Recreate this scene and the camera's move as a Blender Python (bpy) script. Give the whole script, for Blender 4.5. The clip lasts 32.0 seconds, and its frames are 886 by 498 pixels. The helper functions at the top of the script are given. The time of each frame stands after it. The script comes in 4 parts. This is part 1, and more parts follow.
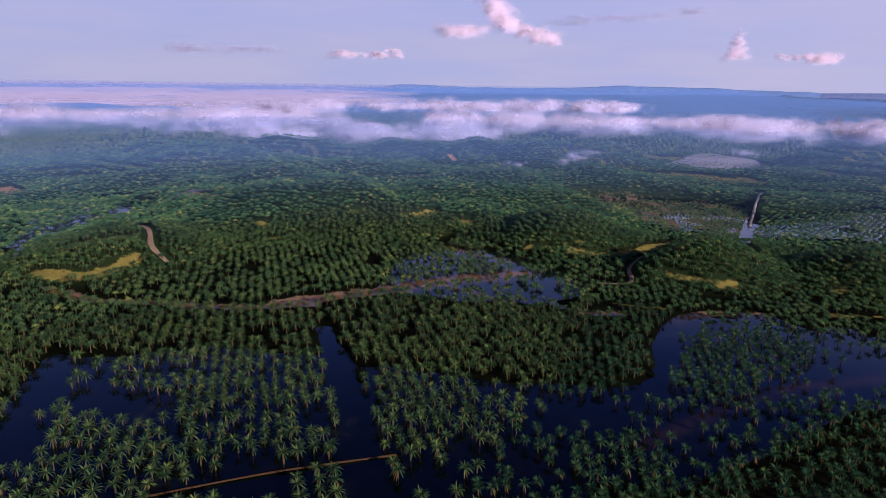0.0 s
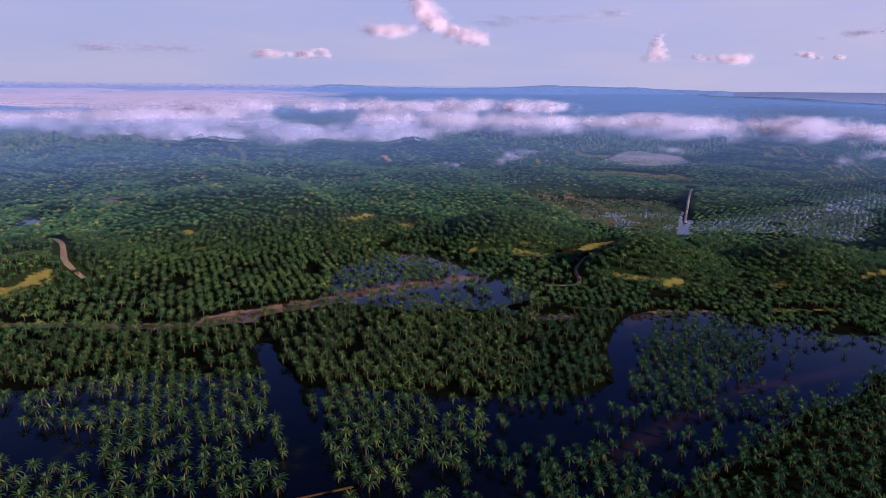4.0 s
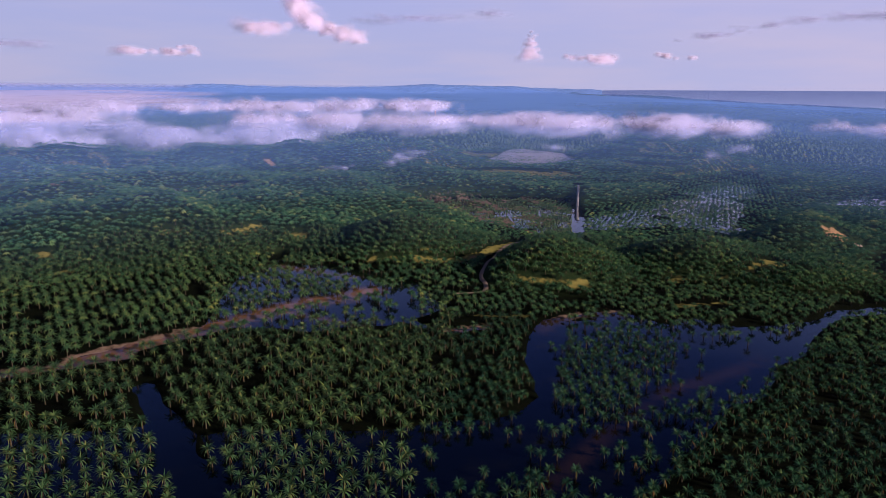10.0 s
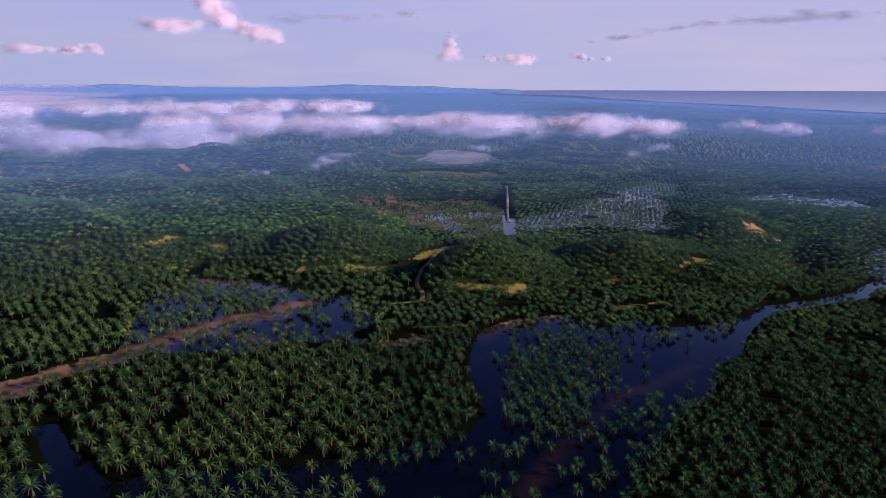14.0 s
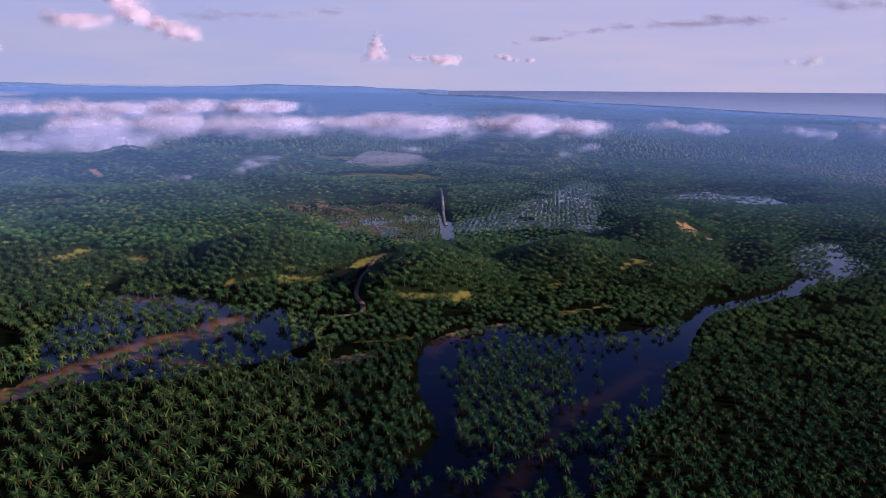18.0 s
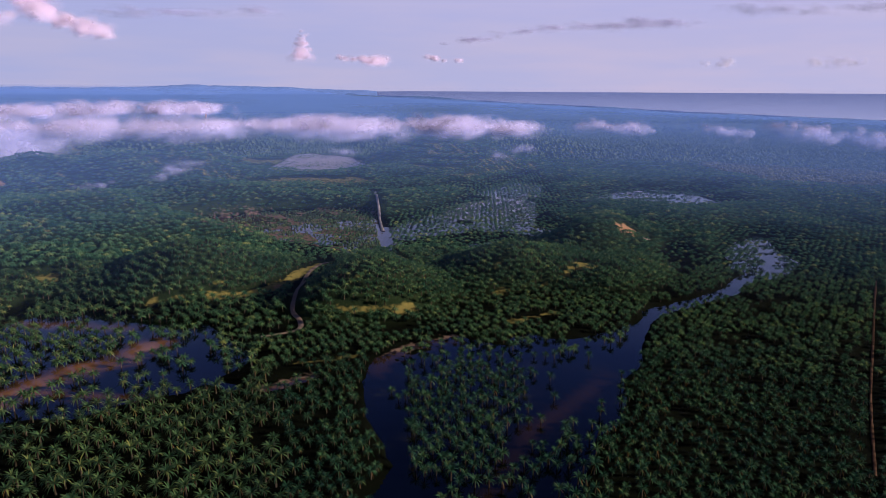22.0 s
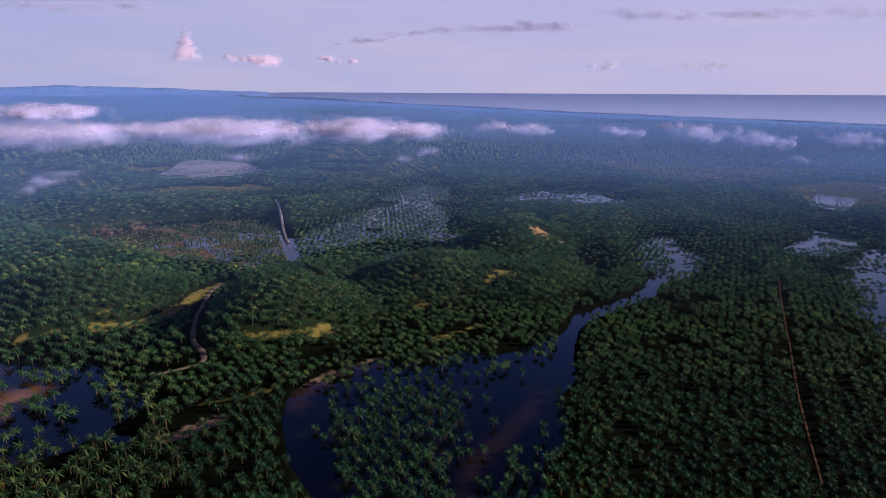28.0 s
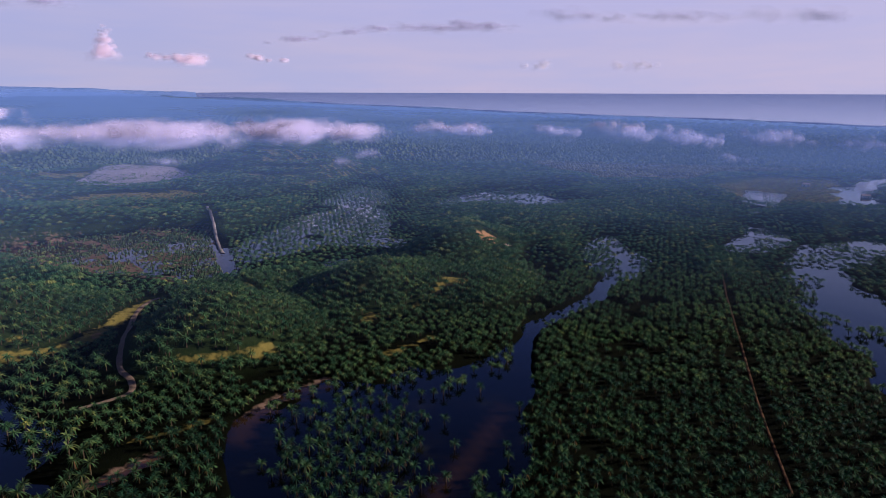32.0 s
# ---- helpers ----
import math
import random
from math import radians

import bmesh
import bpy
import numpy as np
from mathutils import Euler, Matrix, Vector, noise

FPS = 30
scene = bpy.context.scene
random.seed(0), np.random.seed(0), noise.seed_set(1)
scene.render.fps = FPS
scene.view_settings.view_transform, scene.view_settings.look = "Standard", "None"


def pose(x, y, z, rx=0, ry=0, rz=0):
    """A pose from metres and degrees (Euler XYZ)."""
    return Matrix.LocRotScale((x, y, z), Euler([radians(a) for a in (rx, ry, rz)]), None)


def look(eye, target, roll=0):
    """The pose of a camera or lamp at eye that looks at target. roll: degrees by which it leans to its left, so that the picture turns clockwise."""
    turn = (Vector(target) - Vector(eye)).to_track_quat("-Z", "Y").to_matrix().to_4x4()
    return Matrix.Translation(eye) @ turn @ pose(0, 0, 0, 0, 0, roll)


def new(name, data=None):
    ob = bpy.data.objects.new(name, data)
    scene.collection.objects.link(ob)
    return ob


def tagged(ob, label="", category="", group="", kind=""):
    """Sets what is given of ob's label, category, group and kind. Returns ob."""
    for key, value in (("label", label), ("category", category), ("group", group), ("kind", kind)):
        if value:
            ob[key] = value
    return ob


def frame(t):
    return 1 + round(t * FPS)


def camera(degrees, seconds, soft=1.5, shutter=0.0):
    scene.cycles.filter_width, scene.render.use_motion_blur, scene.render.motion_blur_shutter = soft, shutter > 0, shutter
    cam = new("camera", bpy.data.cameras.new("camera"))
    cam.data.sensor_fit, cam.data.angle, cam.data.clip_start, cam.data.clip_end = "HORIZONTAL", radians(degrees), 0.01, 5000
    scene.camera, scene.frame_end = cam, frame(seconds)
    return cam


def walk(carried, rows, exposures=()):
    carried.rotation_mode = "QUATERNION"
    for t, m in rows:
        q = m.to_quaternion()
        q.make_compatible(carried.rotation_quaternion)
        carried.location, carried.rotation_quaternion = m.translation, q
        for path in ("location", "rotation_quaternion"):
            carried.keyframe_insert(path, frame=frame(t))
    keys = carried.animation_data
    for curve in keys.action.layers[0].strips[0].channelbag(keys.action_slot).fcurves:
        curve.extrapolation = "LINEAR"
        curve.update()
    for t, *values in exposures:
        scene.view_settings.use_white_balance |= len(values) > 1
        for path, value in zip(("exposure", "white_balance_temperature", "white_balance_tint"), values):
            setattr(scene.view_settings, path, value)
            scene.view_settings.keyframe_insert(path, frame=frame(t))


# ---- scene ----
cam = camera(69.29, 32.0, soft=0.6)
PATH = [  # seconds, x, y, z, heading to the right, tilt down, roll
    (0, 0.00, -0.00, 161.00, 0.000, 13.987, 0.637),
    (2, -4.95, 11.48, 159.48, 2.973, 13.878, 0.518),
    (6, -12.51, 33.41, 160.84, 9.608, 14.016, 0.475),
    (9, -16.26, 49.69, 161.18, 14.904, 13.978, 0.371),
    (13, -16.86, 72.34, 161.74, 21.843, 13.907, 0.143),
    (17, -17.11, 95.24, 162.81, 28.518, 13.905, 0.445),
    (19, -13.82, 107.35, 162.97, 31.586, 13.850, 0.368),
    (23, -8.80, 130.34, 164.20, 37.828, 13.782, 0.332),
    (25, -5.63, 141.64, 164.83, 40.874, 13.737, 0.268),
    (28, -0.39, 157.60, 165.24, 45.431, 13.674, 0.301),
    (32, 10.06, 178.26, 166.67, 51.178, 13.694, 0.193),
]
EXPOSURES = ((0, 0.02, 6300, 10), (32, -0.06, 6300, 10))
walk(cam, [(t, pose(x, y, z, 90 - tilt, 0, -turn) @ pose(0, 0, 0, 0, 0, roll)) for t, x, y, z, turn, tilt, roll in PATH], EXPOSURES)
scene.cycles.transparent_max_bounces = 48

# ---- daylight ----
SUN_TURN, SUN_HEIGHT = 133.0, 20.0          # degrees to the right of +y, degrees above the horizon
sun_way = Vector((math.sin(radians(SUN_TURN)) * math.cos(radians(SUN_HEIGHT)),
                  math.cos(radians(SUN_TURN)) * math.cos(radians(SUN_HEIGHT)), math.sin(radians(SUN_HEIGHT))))
sun = new("sun", bpy.data.lights.new("sun", "SUN"))
sun.data.energy, sun.data.angle, sun.data.color = 5.0, radians(0.6), (1.0, 0.88, 0.78)
sun.matrix_world = look((0, 0, 900), Vector((0, 0, 900)) - sun_way)

world = bpy.data.worlds.new("morning_sky")
scene.world = world
world.use_nodes = True
wn, wl = world.node_tree.nodes, world.node_tree.links
wn.clear()


def node(tree, kind, **values):
    n = tree.nodes.new(kind)
    for key, value in values.items():
        n.inputs[key.replace("_", " ")].default_value = value
    return n


def ramp(tree, stops, fac):
    n = tree.nodes.new("ShaderNodeValToRGB")
    while len(n.color_ramp.elements) < len(stops):
        n.color_ramp.elements.new(0.5)
    for e, (at, c) in zip(n.color_ramp.elements, stops):
        e.position, e.color = at, (*c, 1) if len(c) == 3 else c
    tree.links.new(fac, n.inputs[0])
    return n.outputs[0]


def mixed(tree, fac, a, b, blend="MIX"):
    n = tree.nodes.new("ShaderNodeMix")
    n.data_type, n.blend_type = "RGBA", blend
    for socket, value in ((n.inputs[0], fac), (n.inputs[6], a), (n.inputs[7], b)):
        if isinstance(value, bpy.types.NodeSocket):
            tree.links.new(value, socket)
        elif isinstance(value, (int, float)):
            socket.default_value = value
        else:
            socket.default_value = (*value, 1)
    return n.outputs[2]


def calc(tree, op, a, b=0.0, clamp=False):
    n = tree.nodes.new("ShaderNodeMath")
    n.operation, n.use_clamp = op, clamp
    for socket, value in ((n.inputs[0], a), (n.inputs[1], b)):
        if isinstance(value, bpy.types.NodeSocket):
            tree.links.new(value, socket)
        else:
            socket.default_value = value
    return n.outputs[0]


def textured(tree, scale, detail=4.0, vector=None, rough=0.55):
    n = node(tree, "ShaderNodeTexNoise", Scale=scale, Detail=detail, Roughness=rough)
    if vector is not None:
        tree.links.new(vector, n.inputs["Vector"])
    return n.outputs["Fac"]


wt = world.node_tree
sky = wn.new("ShaderNodeTexSky")
sky.sky_type, sky.sun_disc = "NISHITA", False
sky.sun_elevation, sky.sun_rotation = radians(SUN_HEIGHT), radians(SUN_TURN)
sky.air_density, sky.dust_density, sky.ozone_density = 1.0, 2.0, 2.0
coord = wn.new("ShaderNodeTexCoord")
split = wn.new("ShaderNodeSeparateXYZ")
wl.new(coord.outputs["Generated"], split.inputs[0])
# high thin cloud: a lilac veil, paler towards the horizon
veil = ramp(wt, [(0.0, (4.75, 4.9, 7.6)), (0.06, (4.75, 4.75, 7.4)), (0.15, (4.45, 4.6, 7.8)), (0.21, (3.3, 3.5, 6.4)), (0.28, (1.1, 1.4, 3.7)), (0.37, (0.13, 0.30, 1.9)), (0.52, (0.03, 0.09, 0.7)), (0.7, (0.03, 0.08, 0.45)), (1.0, (0.03, 0.08, 0.45))],
            calc(wt, "MULTIPLY", split.outputs[2], 1.0, True))
stretch = wn.new("ShaderNodeMapping")
stretch.inputs["Scale"].default_value = (2.2, 2.2, 17.0)
wl.new(coord.outputs["Generated"], stretch.inputs[0])
wisps = textured(wt, 1.3, 5.0, stretch.outputs[0])
amount = ramp(wt, [(0.40, (0, 0, 0)), (0.66, (0.75, 0.75, 0.75))], wisps)
veil = mixed(wt, calc(wt, "MULTIPLY", amount, calc(wt, "SUBTRACT", 1.0, calc(wt, "MULTIPLY", split.outputs[2], 4.0, True))), veil, (6.0, 5.3, 7.1))
sunward = ramp(wt, [(0.35, (0.88, 0.91, 0.97)), (0.72, (1.0, 0.99, 1.01)), (1.0, (1.15, 1.06, 1.03))], calc(wt, "ADD", calc(wt, "MULTIPLY", split.outputs[0], 0.5), 0.5))
veil = mixed(wt, 1.0, veil, sunward, "MULTIPLY")
colour = mixed(wt, 0.94, sky.outputs[0], veil)
back = node(wt, "ShaderNodeBackground", Strength=0.1)
wl.new(colour, back.inputs[0])
wout = wn.new("ShaderNodeOutputWorld")
wl.new(back.outputs[0], wout.inputs[0])


# ---- materials ----
def material(name, rough=0.8, **inputs):
    m = bpy.data.materials.new(name)
    m.use_nodes = True
    b = m.node_tree.nodes["Principled BSDF"]
    b.inputs["Roughness"].default_value = rough
    for key, value in inputs.items():
        b.inputs[key.replace("_", " ")].default_value = value
    return m, m.node_tree, b


def attribute(tree, name):
    n = tree.nodes.new("ShaderNodeAttribute")
    n.attribute_name = name
    return n


def place(tree):
    return tree.nodes.new("ShaderNodeNewGeometry").outputs["Position"]


def bumped(tree, b, height, strength, distance):
    n = node(tree, "ShaderNodeBump", Strength=strength, Distance=distance)
    tree.links.new(height, n.inputs["Height"])
    tree.links.new(n.outputs[0], b.inputs["Normal"])


def foliage(name, dark, mid, light, island=True, thin=True):
    m, t, b = material(name, 0.5)
    pos = place(t)
    if island:
        r = t.nodes.new("ShaderNodeNewGeometry").outputs["Random Per Island"]
    else:
        r = t.nodes.new("ShaderNodeObjectInfo").outputs["Random"]
    c = ramp(t, [(0.0, dark), (0.55, mid), (0.9, [0.75 * p + 0.25 * q for p, q in zip(mid, light)]), (1.0, light)], r)
    stand = ramp(t, [(0.35, (0.72, 0.78, 0.8)), (0.65, (1.25, 1.2, 1.0))], textured(t, 0.018, 3.0, pos))
    c = mixed(t, 1.0, c, stand, "MULTIPLY")
    each = ramp(t, [(0.3, (0.62, 0.7, 0.72)), (0.55, (1.0, 1.0, 1.0)), (0.75, (1.5, 1.35, 1.1))], textured(t, 0.12, 1.0, pos))
    c = mixed(t, 1.0, c, each, "MULTIPLY")
    grain = ramp(t, [(0.3, (0.75, 0.75, 0.75)), (0.7, (1.2, 1.2, 1.2))], textured(t, 2.5, 3.0, pos))
    c = mixed(t, 1.0, c, grain, "MULTIPLY")
    t.links.new(c, b.inputs["Base Color"])
    b.inputs["Specular IOR Level"].default_value = 0.03
    if thin:
        through_leaf = t.nodes.new("ShaderNodeBsdfTranslucent")
        t.links.new(mixed(t, 1.0, c, (1.3, 1.5, 0.5), "MULTIPLY"), through_leaf.inputs[0])
        both = node(t, "ShaderNodeMixShader", Fac=0.12)
        t.links.new(b.outputs[0], both.inputs[1])
        t.links.new(through_leaf.outputs[0], both.inputs[2])
        t.links.new(both.outputs[0], t.nodes["Material Output"].inputs[0])
    return m


PALM = foliage("palm_fronds", (0.014, 0.049, 0.034), (0.035, 0.093, 0.053), (0.14, 0.175, 0.066))
PALM_NEAR = foliage("palm_fronds_near", (0.014, 0.049, 0.034), (0.035, 0.093, 0.053), (0.14, 0.175, 0.066), False)
# hill and west fronds: brighter copies with sunlight painted into the colour
PALM_HILL_LIT = foliage("palm_fronds_hills_lit", (0.028, 0.076, 0.042), (0.066, 0.138, 0.068), (0.24, 0.25, 0.08))
PALM_WEST_LIT = foliage("palm_fronds_west_lit", (0.025, 0.061, 0.034), (0.068, 0.129, 0.059), (0.25, 0.245, 0.08))
PALM_WEST_LIT_NEAR = foliage("palm_fronds_west_lit_near", (0.025, 0.061, 0.034), (0.068, 0.129, 0.059), (0.25, 0.245, 0.08), False)
DEAD = foliage("dead_fronds", (0.09, 0.05, 0.025), (0.14, 0.08, 0.035), (0.2, 0.12, 0.05))
WOODS = foliage("far_woods", (0.046, 0.074, 0.04), (0.078, 0.105, 0.056), (0.115, 0.132, 0.075), True, False)
WILD = foliage("wild_forest", (0.09, 0.088, 0.045), (0.15, 0.135, 0.07), (0.21, 0.175, 0.095), True, False)

# skyline hills: distance haze is painted in as a blue base colour
FAR_HILLS, t, b = material("haze_tinted_hills", 1.0)
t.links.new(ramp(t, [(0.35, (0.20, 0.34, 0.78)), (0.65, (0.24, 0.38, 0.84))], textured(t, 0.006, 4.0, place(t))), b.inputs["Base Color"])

# coast hills too carry haze blue in place of their own green
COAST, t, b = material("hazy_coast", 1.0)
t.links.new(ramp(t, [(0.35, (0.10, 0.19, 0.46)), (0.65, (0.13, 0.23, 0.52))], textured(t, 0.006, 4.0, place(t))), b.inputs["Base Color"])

BARK, t, b = material("palm_trunk", 0.9, Specular_IOR_Level=0.1)
t.links.new(ramp(t, [(0.3, (0.035, 0.026, 0.018)), (0.7, (0.12, 0.09, 0.06))], textured(t, 3.0, 4.0, place(t))), b.inputs["Base Color"])

GROUND, t, b = material("plantation_ground", 1.0, Specular_IOR_Level=0.03)
pos = place(t)
n1, n2, n3 = textured(t, 0.02, 4.0, pos), textured(t, 0.25, 5.0, pos), textured(t, 2.0, 3.0, pos)
# undergrowth near black: the shade between palms is put into its colour
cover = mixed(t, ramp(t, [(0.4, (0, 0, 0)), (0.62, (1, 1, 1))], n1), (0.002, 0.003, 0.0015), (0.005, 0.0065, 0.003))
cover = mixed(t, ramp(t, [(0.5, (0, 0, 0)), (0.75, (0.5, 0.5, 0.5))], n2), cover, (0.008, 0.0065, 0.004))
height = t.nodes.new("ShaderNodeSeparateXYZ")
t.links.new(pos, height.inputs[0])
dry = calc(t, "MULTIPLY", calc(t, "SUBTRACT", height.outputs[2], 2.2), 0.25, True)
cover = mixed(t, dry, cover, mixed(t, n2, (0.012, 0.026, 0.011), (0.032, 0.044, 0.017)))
grass = mixed(t, n2, (0.15, 0.14, 0.04), (0.34, 0.25, 0.07))
earth = mixed(t, n2, (0.28, 0.14, 0.065), (0.46, 0.26, 0.14))
red = mixed(t, n2, (0.13, 0.08, 0.06), (0.27, 0.17, 0.125))
edge = calc(t, "MULTIPLY", calc(t, "SUBTRACT", n2, 0.5), 1.4)


def patchy(name):
    return calc(t, "MULTIPLY", calc(t, "SUBTRACT", calc(t, "ADD", attribute(t, name).outputs["Fac"], edge), 0.4), 2.5, True)


c = mixed(t, patchy("grass"), cover, grass)
c = mixed(t, patchy("mud"), c, red)
c = mixed(t, patchy("earth"), c, earth)
# pale lilac: bare mud, with the wet field's sky reflection painted in
c = mixed(t, patchy("pale"), c, mixed(t, n2, (0.24, 0.20, 0.23), (0.40, 0.35, 0.40)))
c = mixed(t, 1.0, c, ramp(t, [(0.3, (0.8, 0.8, 0.8)), (0.7, (1.2, 1.2, 1.2))], n3), "MULTIPLY")
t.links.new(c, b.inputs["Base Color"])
bumped(t, b, n3, 0.6, 0.5)

DIRT, t, b = material("dirt_track", 1.0, Specular_IOR_Level=0.1)
pos = place(t)
c = mixed(t, textured(t, 0.3, 5.0, pos), (0.075, 0.036, 0.02), (0.17, 0.09, 0.052))
t.links.new(mixed(t, 1.0, c, ramp(t, [(0.3, (0.7, 0.7, 0.7)), (0.7, (1.2, 1.2, 1.2))], textured(t, 1.5, 4.0, pos)), "MULTIPLY"), b.inputs["Base Color"])

WORN, t, b = material("worn_clay_track", 1.0, Specular_IOR_Level=0.1)
pos = place(t)
c = mixed(t, textured(t, 0.3, 5.0, pos), (0.20, 0.125, 0.09), (0.40, 0.28, 0.21))
t.links.new(mixed(t, 1.0, c, ramp(t, [(0.3, (0.7, 0.7, 0.7)), (0.7, (1.2, 1.2, 1.2))], textured(t, 1.5, 4.0, pos)), "MULTIPLY"), b.inputs["Base Color"])

PALE, t, b = material("pale_gravel", 1.0, Specular_IOR_Level=0.1)
pos = place(t)
t.links.new(mixed(t, textured(t, 0.15, 5.0, pos), (0.22, 0.175, 0.17), (0.44, 0.36, 0.35)), b.inputs["Base Color"])

WATER, t, b = material("flood_water", 0.05, IOR=1.7)
pos = place(t)
silt = ramp(t, [(0.5, (0.0008, 0.0015, 0.004)), (0.62, (0.003, 0.003, 0.004)), (0.72, (0.016, 0.017, 0.009))], textured(t, 0.035, 5.0, pos))
t.links.new(mixed(t, attribute(t, "silt").outputs["Fac"], silt, (0.42, 0.19, 0.085)), b.inputs["Base Color"])
bumped(t, b, textured(t, 1.2, 3.0, pos), 0.03, 0.05)

SEA, t, b = material("sea_water", 0.2, Metallic=0.92)
t.links.new(ramp(t, [(0.3, (0.82, 0.92, 1.0)), (0.7, (0.88, 0.95, 1.0))], textured(t, 0.004, 3.0, place(t))), b.inputs["Base Color"])


def vapour(name, tint, scale, low, high, top, upright=0.12):
    """Mist: lets light through, more at its rims (attribute thickness), broken up by noise."""
    m = bpy.data.materials.new(name)
    m.use_nodes = True
    t = m.node_tree
    t.nodes.clear()
    broken = ramp(t, [(low, (0, 0, 0)), (high, (1, 1, 1))], textured(t, scale, 4.0, place(t), 0.5))
    alpha = calc(t, "MULTIPLY", calc(t, "MULTIPLY", attribute(t, "thickness").outputs["Fac"], broken), top, True)
    # shaded along stored normals that lean to the sun, not the true surface
    lit = attribute(t, "sun_leant_normal").outputs["Vector"]
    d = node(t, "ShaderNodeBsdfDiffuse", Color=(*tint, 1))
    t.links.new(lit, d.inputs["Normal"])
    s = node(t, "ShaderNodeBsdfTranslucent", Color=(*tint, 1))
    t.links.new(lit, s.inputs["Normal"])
    both = node(t, "ShaderNodeMixShader", Fac=upright)
    t.links.new(d.outputs[0], both.inputs[1])
    t.links.new(s.outputs[0], both.inputs[2])
    clear = t.nodes.new("ShaderNodeBsdfTransparent")
    out = node(t, "ShaderNodeMixShader")
    t.links.new(alpha, out.inputs[0])
    t.links.new(clear.outputs[0], out.inputs[1])
    t.links.new(both.outputs[0], out.inputs[2])
    o = t.nodes.new("ShaderNodeOutputMaterial")
    t.links.new(out.outputs[0], o.inputs[0])
    return m


MIST = vapour("ground_mist", (0.52, 0.48, 0.77), 0.021, 0.41, 0.62, 0.52)
WISP = vapour("thin_mist", (0.46, 0.44, 0.75), 0.03, 0.35, 0.7, 0.2)
FOG = vapour("lowland_fog", (0.44, 0.40, 0.66), 0.0035, 0.1, 0.5, 0.75)
CLOUD = vapour("cumulus", (0.76, 0.61, 0.82), 0.010, 0.22, 0.72, 0.38, 0.25)
PALE_CLOUD = vapour("pale_cloud", (0.98, 0.86, 0.98), 0.010, 0.2, 0.75, 0.16, 0.4)
STREAK = vapour("cloud_streak", (0.42, 0.38, 0.62), 0.008, 0.2, 0.8, 0.12)
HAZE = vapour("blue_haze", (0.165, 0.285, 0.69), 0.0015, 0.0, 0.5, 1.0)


# ---- the lie of the land ----
def grain(x, y, size, seed=0):
    """Smooth noise in 0..1 with cells of that size."""
    u, v = np.asarray(x) / size, np.asarray(y) / size
    i, j = np.floor(u).astype(np.int64), np.floor(v).astype(np.int64)
    fu, fv = u - i, v - j
    fu, fv = fu * fu * (3 - 2 * fu), fv * fv * (3 - 2 * fv)

    def h(a, b):
        n = (a * 374761393 + b * 668265263 + seed * 974634777) & 0x7FFFFFFF
        n = ((n ^ (n >> 13)) * 1274126177) & 0x7FFFFFFF
        return ((n ^ (n >> 16)) & 0xFFFF) / 65535.0
    return (h(i, j) * (1 - fu) + h(i + 1, j) * fu) * (1 - fv) + (h(i, j + 1) * (1 - fu) + h(i + 1, j + 1) * fu) * fv


def along(x, y, line):
    """Distance to a line of points."""
    best = np.full(np.shape(x), 1e9)
    for (ax, ay), (bx, by) in zip(line, line[1:]):
        dx, dy = bx - ax, by - ay
        k = np.clip(((x - ax) * dx + (y - ay) * dy) / (dx * dx + dy * dy), 0, 1)
        best = np.minimum(best, np.hypot(x - ax - k * dx, y - ay - k * dy))
    return best


def inside(x, y, corners, soft=12.0):
    """1 well inside the outline, 0 outside, with a soft rim."""
    odd = np.zeros(np.shape(x), bool)
    for (ax, ay), (bx, by) in zip(corners, corners[1:] + corners[:1]):
        cross = ((ay > y) != (by > y)) & (x < (bx - ax) * (y - ay) / ((by - ay) or 1e-9) + ax)
        odd ^= cross
    d = along(x, y, corners + corners[:1])
    return np.clip(0.5 + np.where(odd, d, -d) / (2 * soft), 0, 1)


HILLS = [  # x, y, height, half-lengths, turn
    (238, 560, 27, 56, 46, 0), (140, 690, 29, 64, 50, 10), (385, 545, 24, 58, 46, -10), (540, 572, 23, 66, 42, 15),
    (450, 480, 10, 60, 35, 0), (-320, 600, 20, 80, 80, 0), (-70, 790, 30, 170, 85, 5), (-220, 780, 16, 120, 80, 0),
    (300, 640, 4, 60, 40, 0), (880, 1340, 62, 190, 110, 25), (880, 1180, 22, 130, 60, 20), (240, 1260, 38, 130, 80, 10),
    (150, 1050, 26, 150, 70, 0), (-228, 1997, 48, 170, 100, -10), (-700, 1700, 40, 300, 200, 0), (60, 1350, 38, 160, 110, 0),
    (1250, 1500, 26, 260, 140, 0), (-420, 1200, 34, 220, 120, 0), (560, 2000, 34, 320, 130, 0), (200, 2300, 60, 500, 200, 0),
    (-900, 2500, 40, 500, 220, 0), (1600, 1200, 14, 300, 200, 0), (-60, 1120, 14, 120, 60, 0),
    (330, 1500, 44, 120, 60, 30), (120, 1720, 52, 170, 75, 10), (-350, 1480, 42, 150, 65, -10), (-110, 1440, 34, 110, 55, 20),
    (1060, 1760, 56, 200, 90, 15), (1180, 1330, 30, 150, 70, -20), (-560, 1350, 30, 130, 60, 15), (420, 1900, 50, 180, 80, -12), (1450, 1650, 40, 220, 90, 0),
    (650, 1560, 15, 190, 150, 0), (60, 930, 22, 90, 45, 10), (-250, 1000, 24, 110, 50, -15),
]
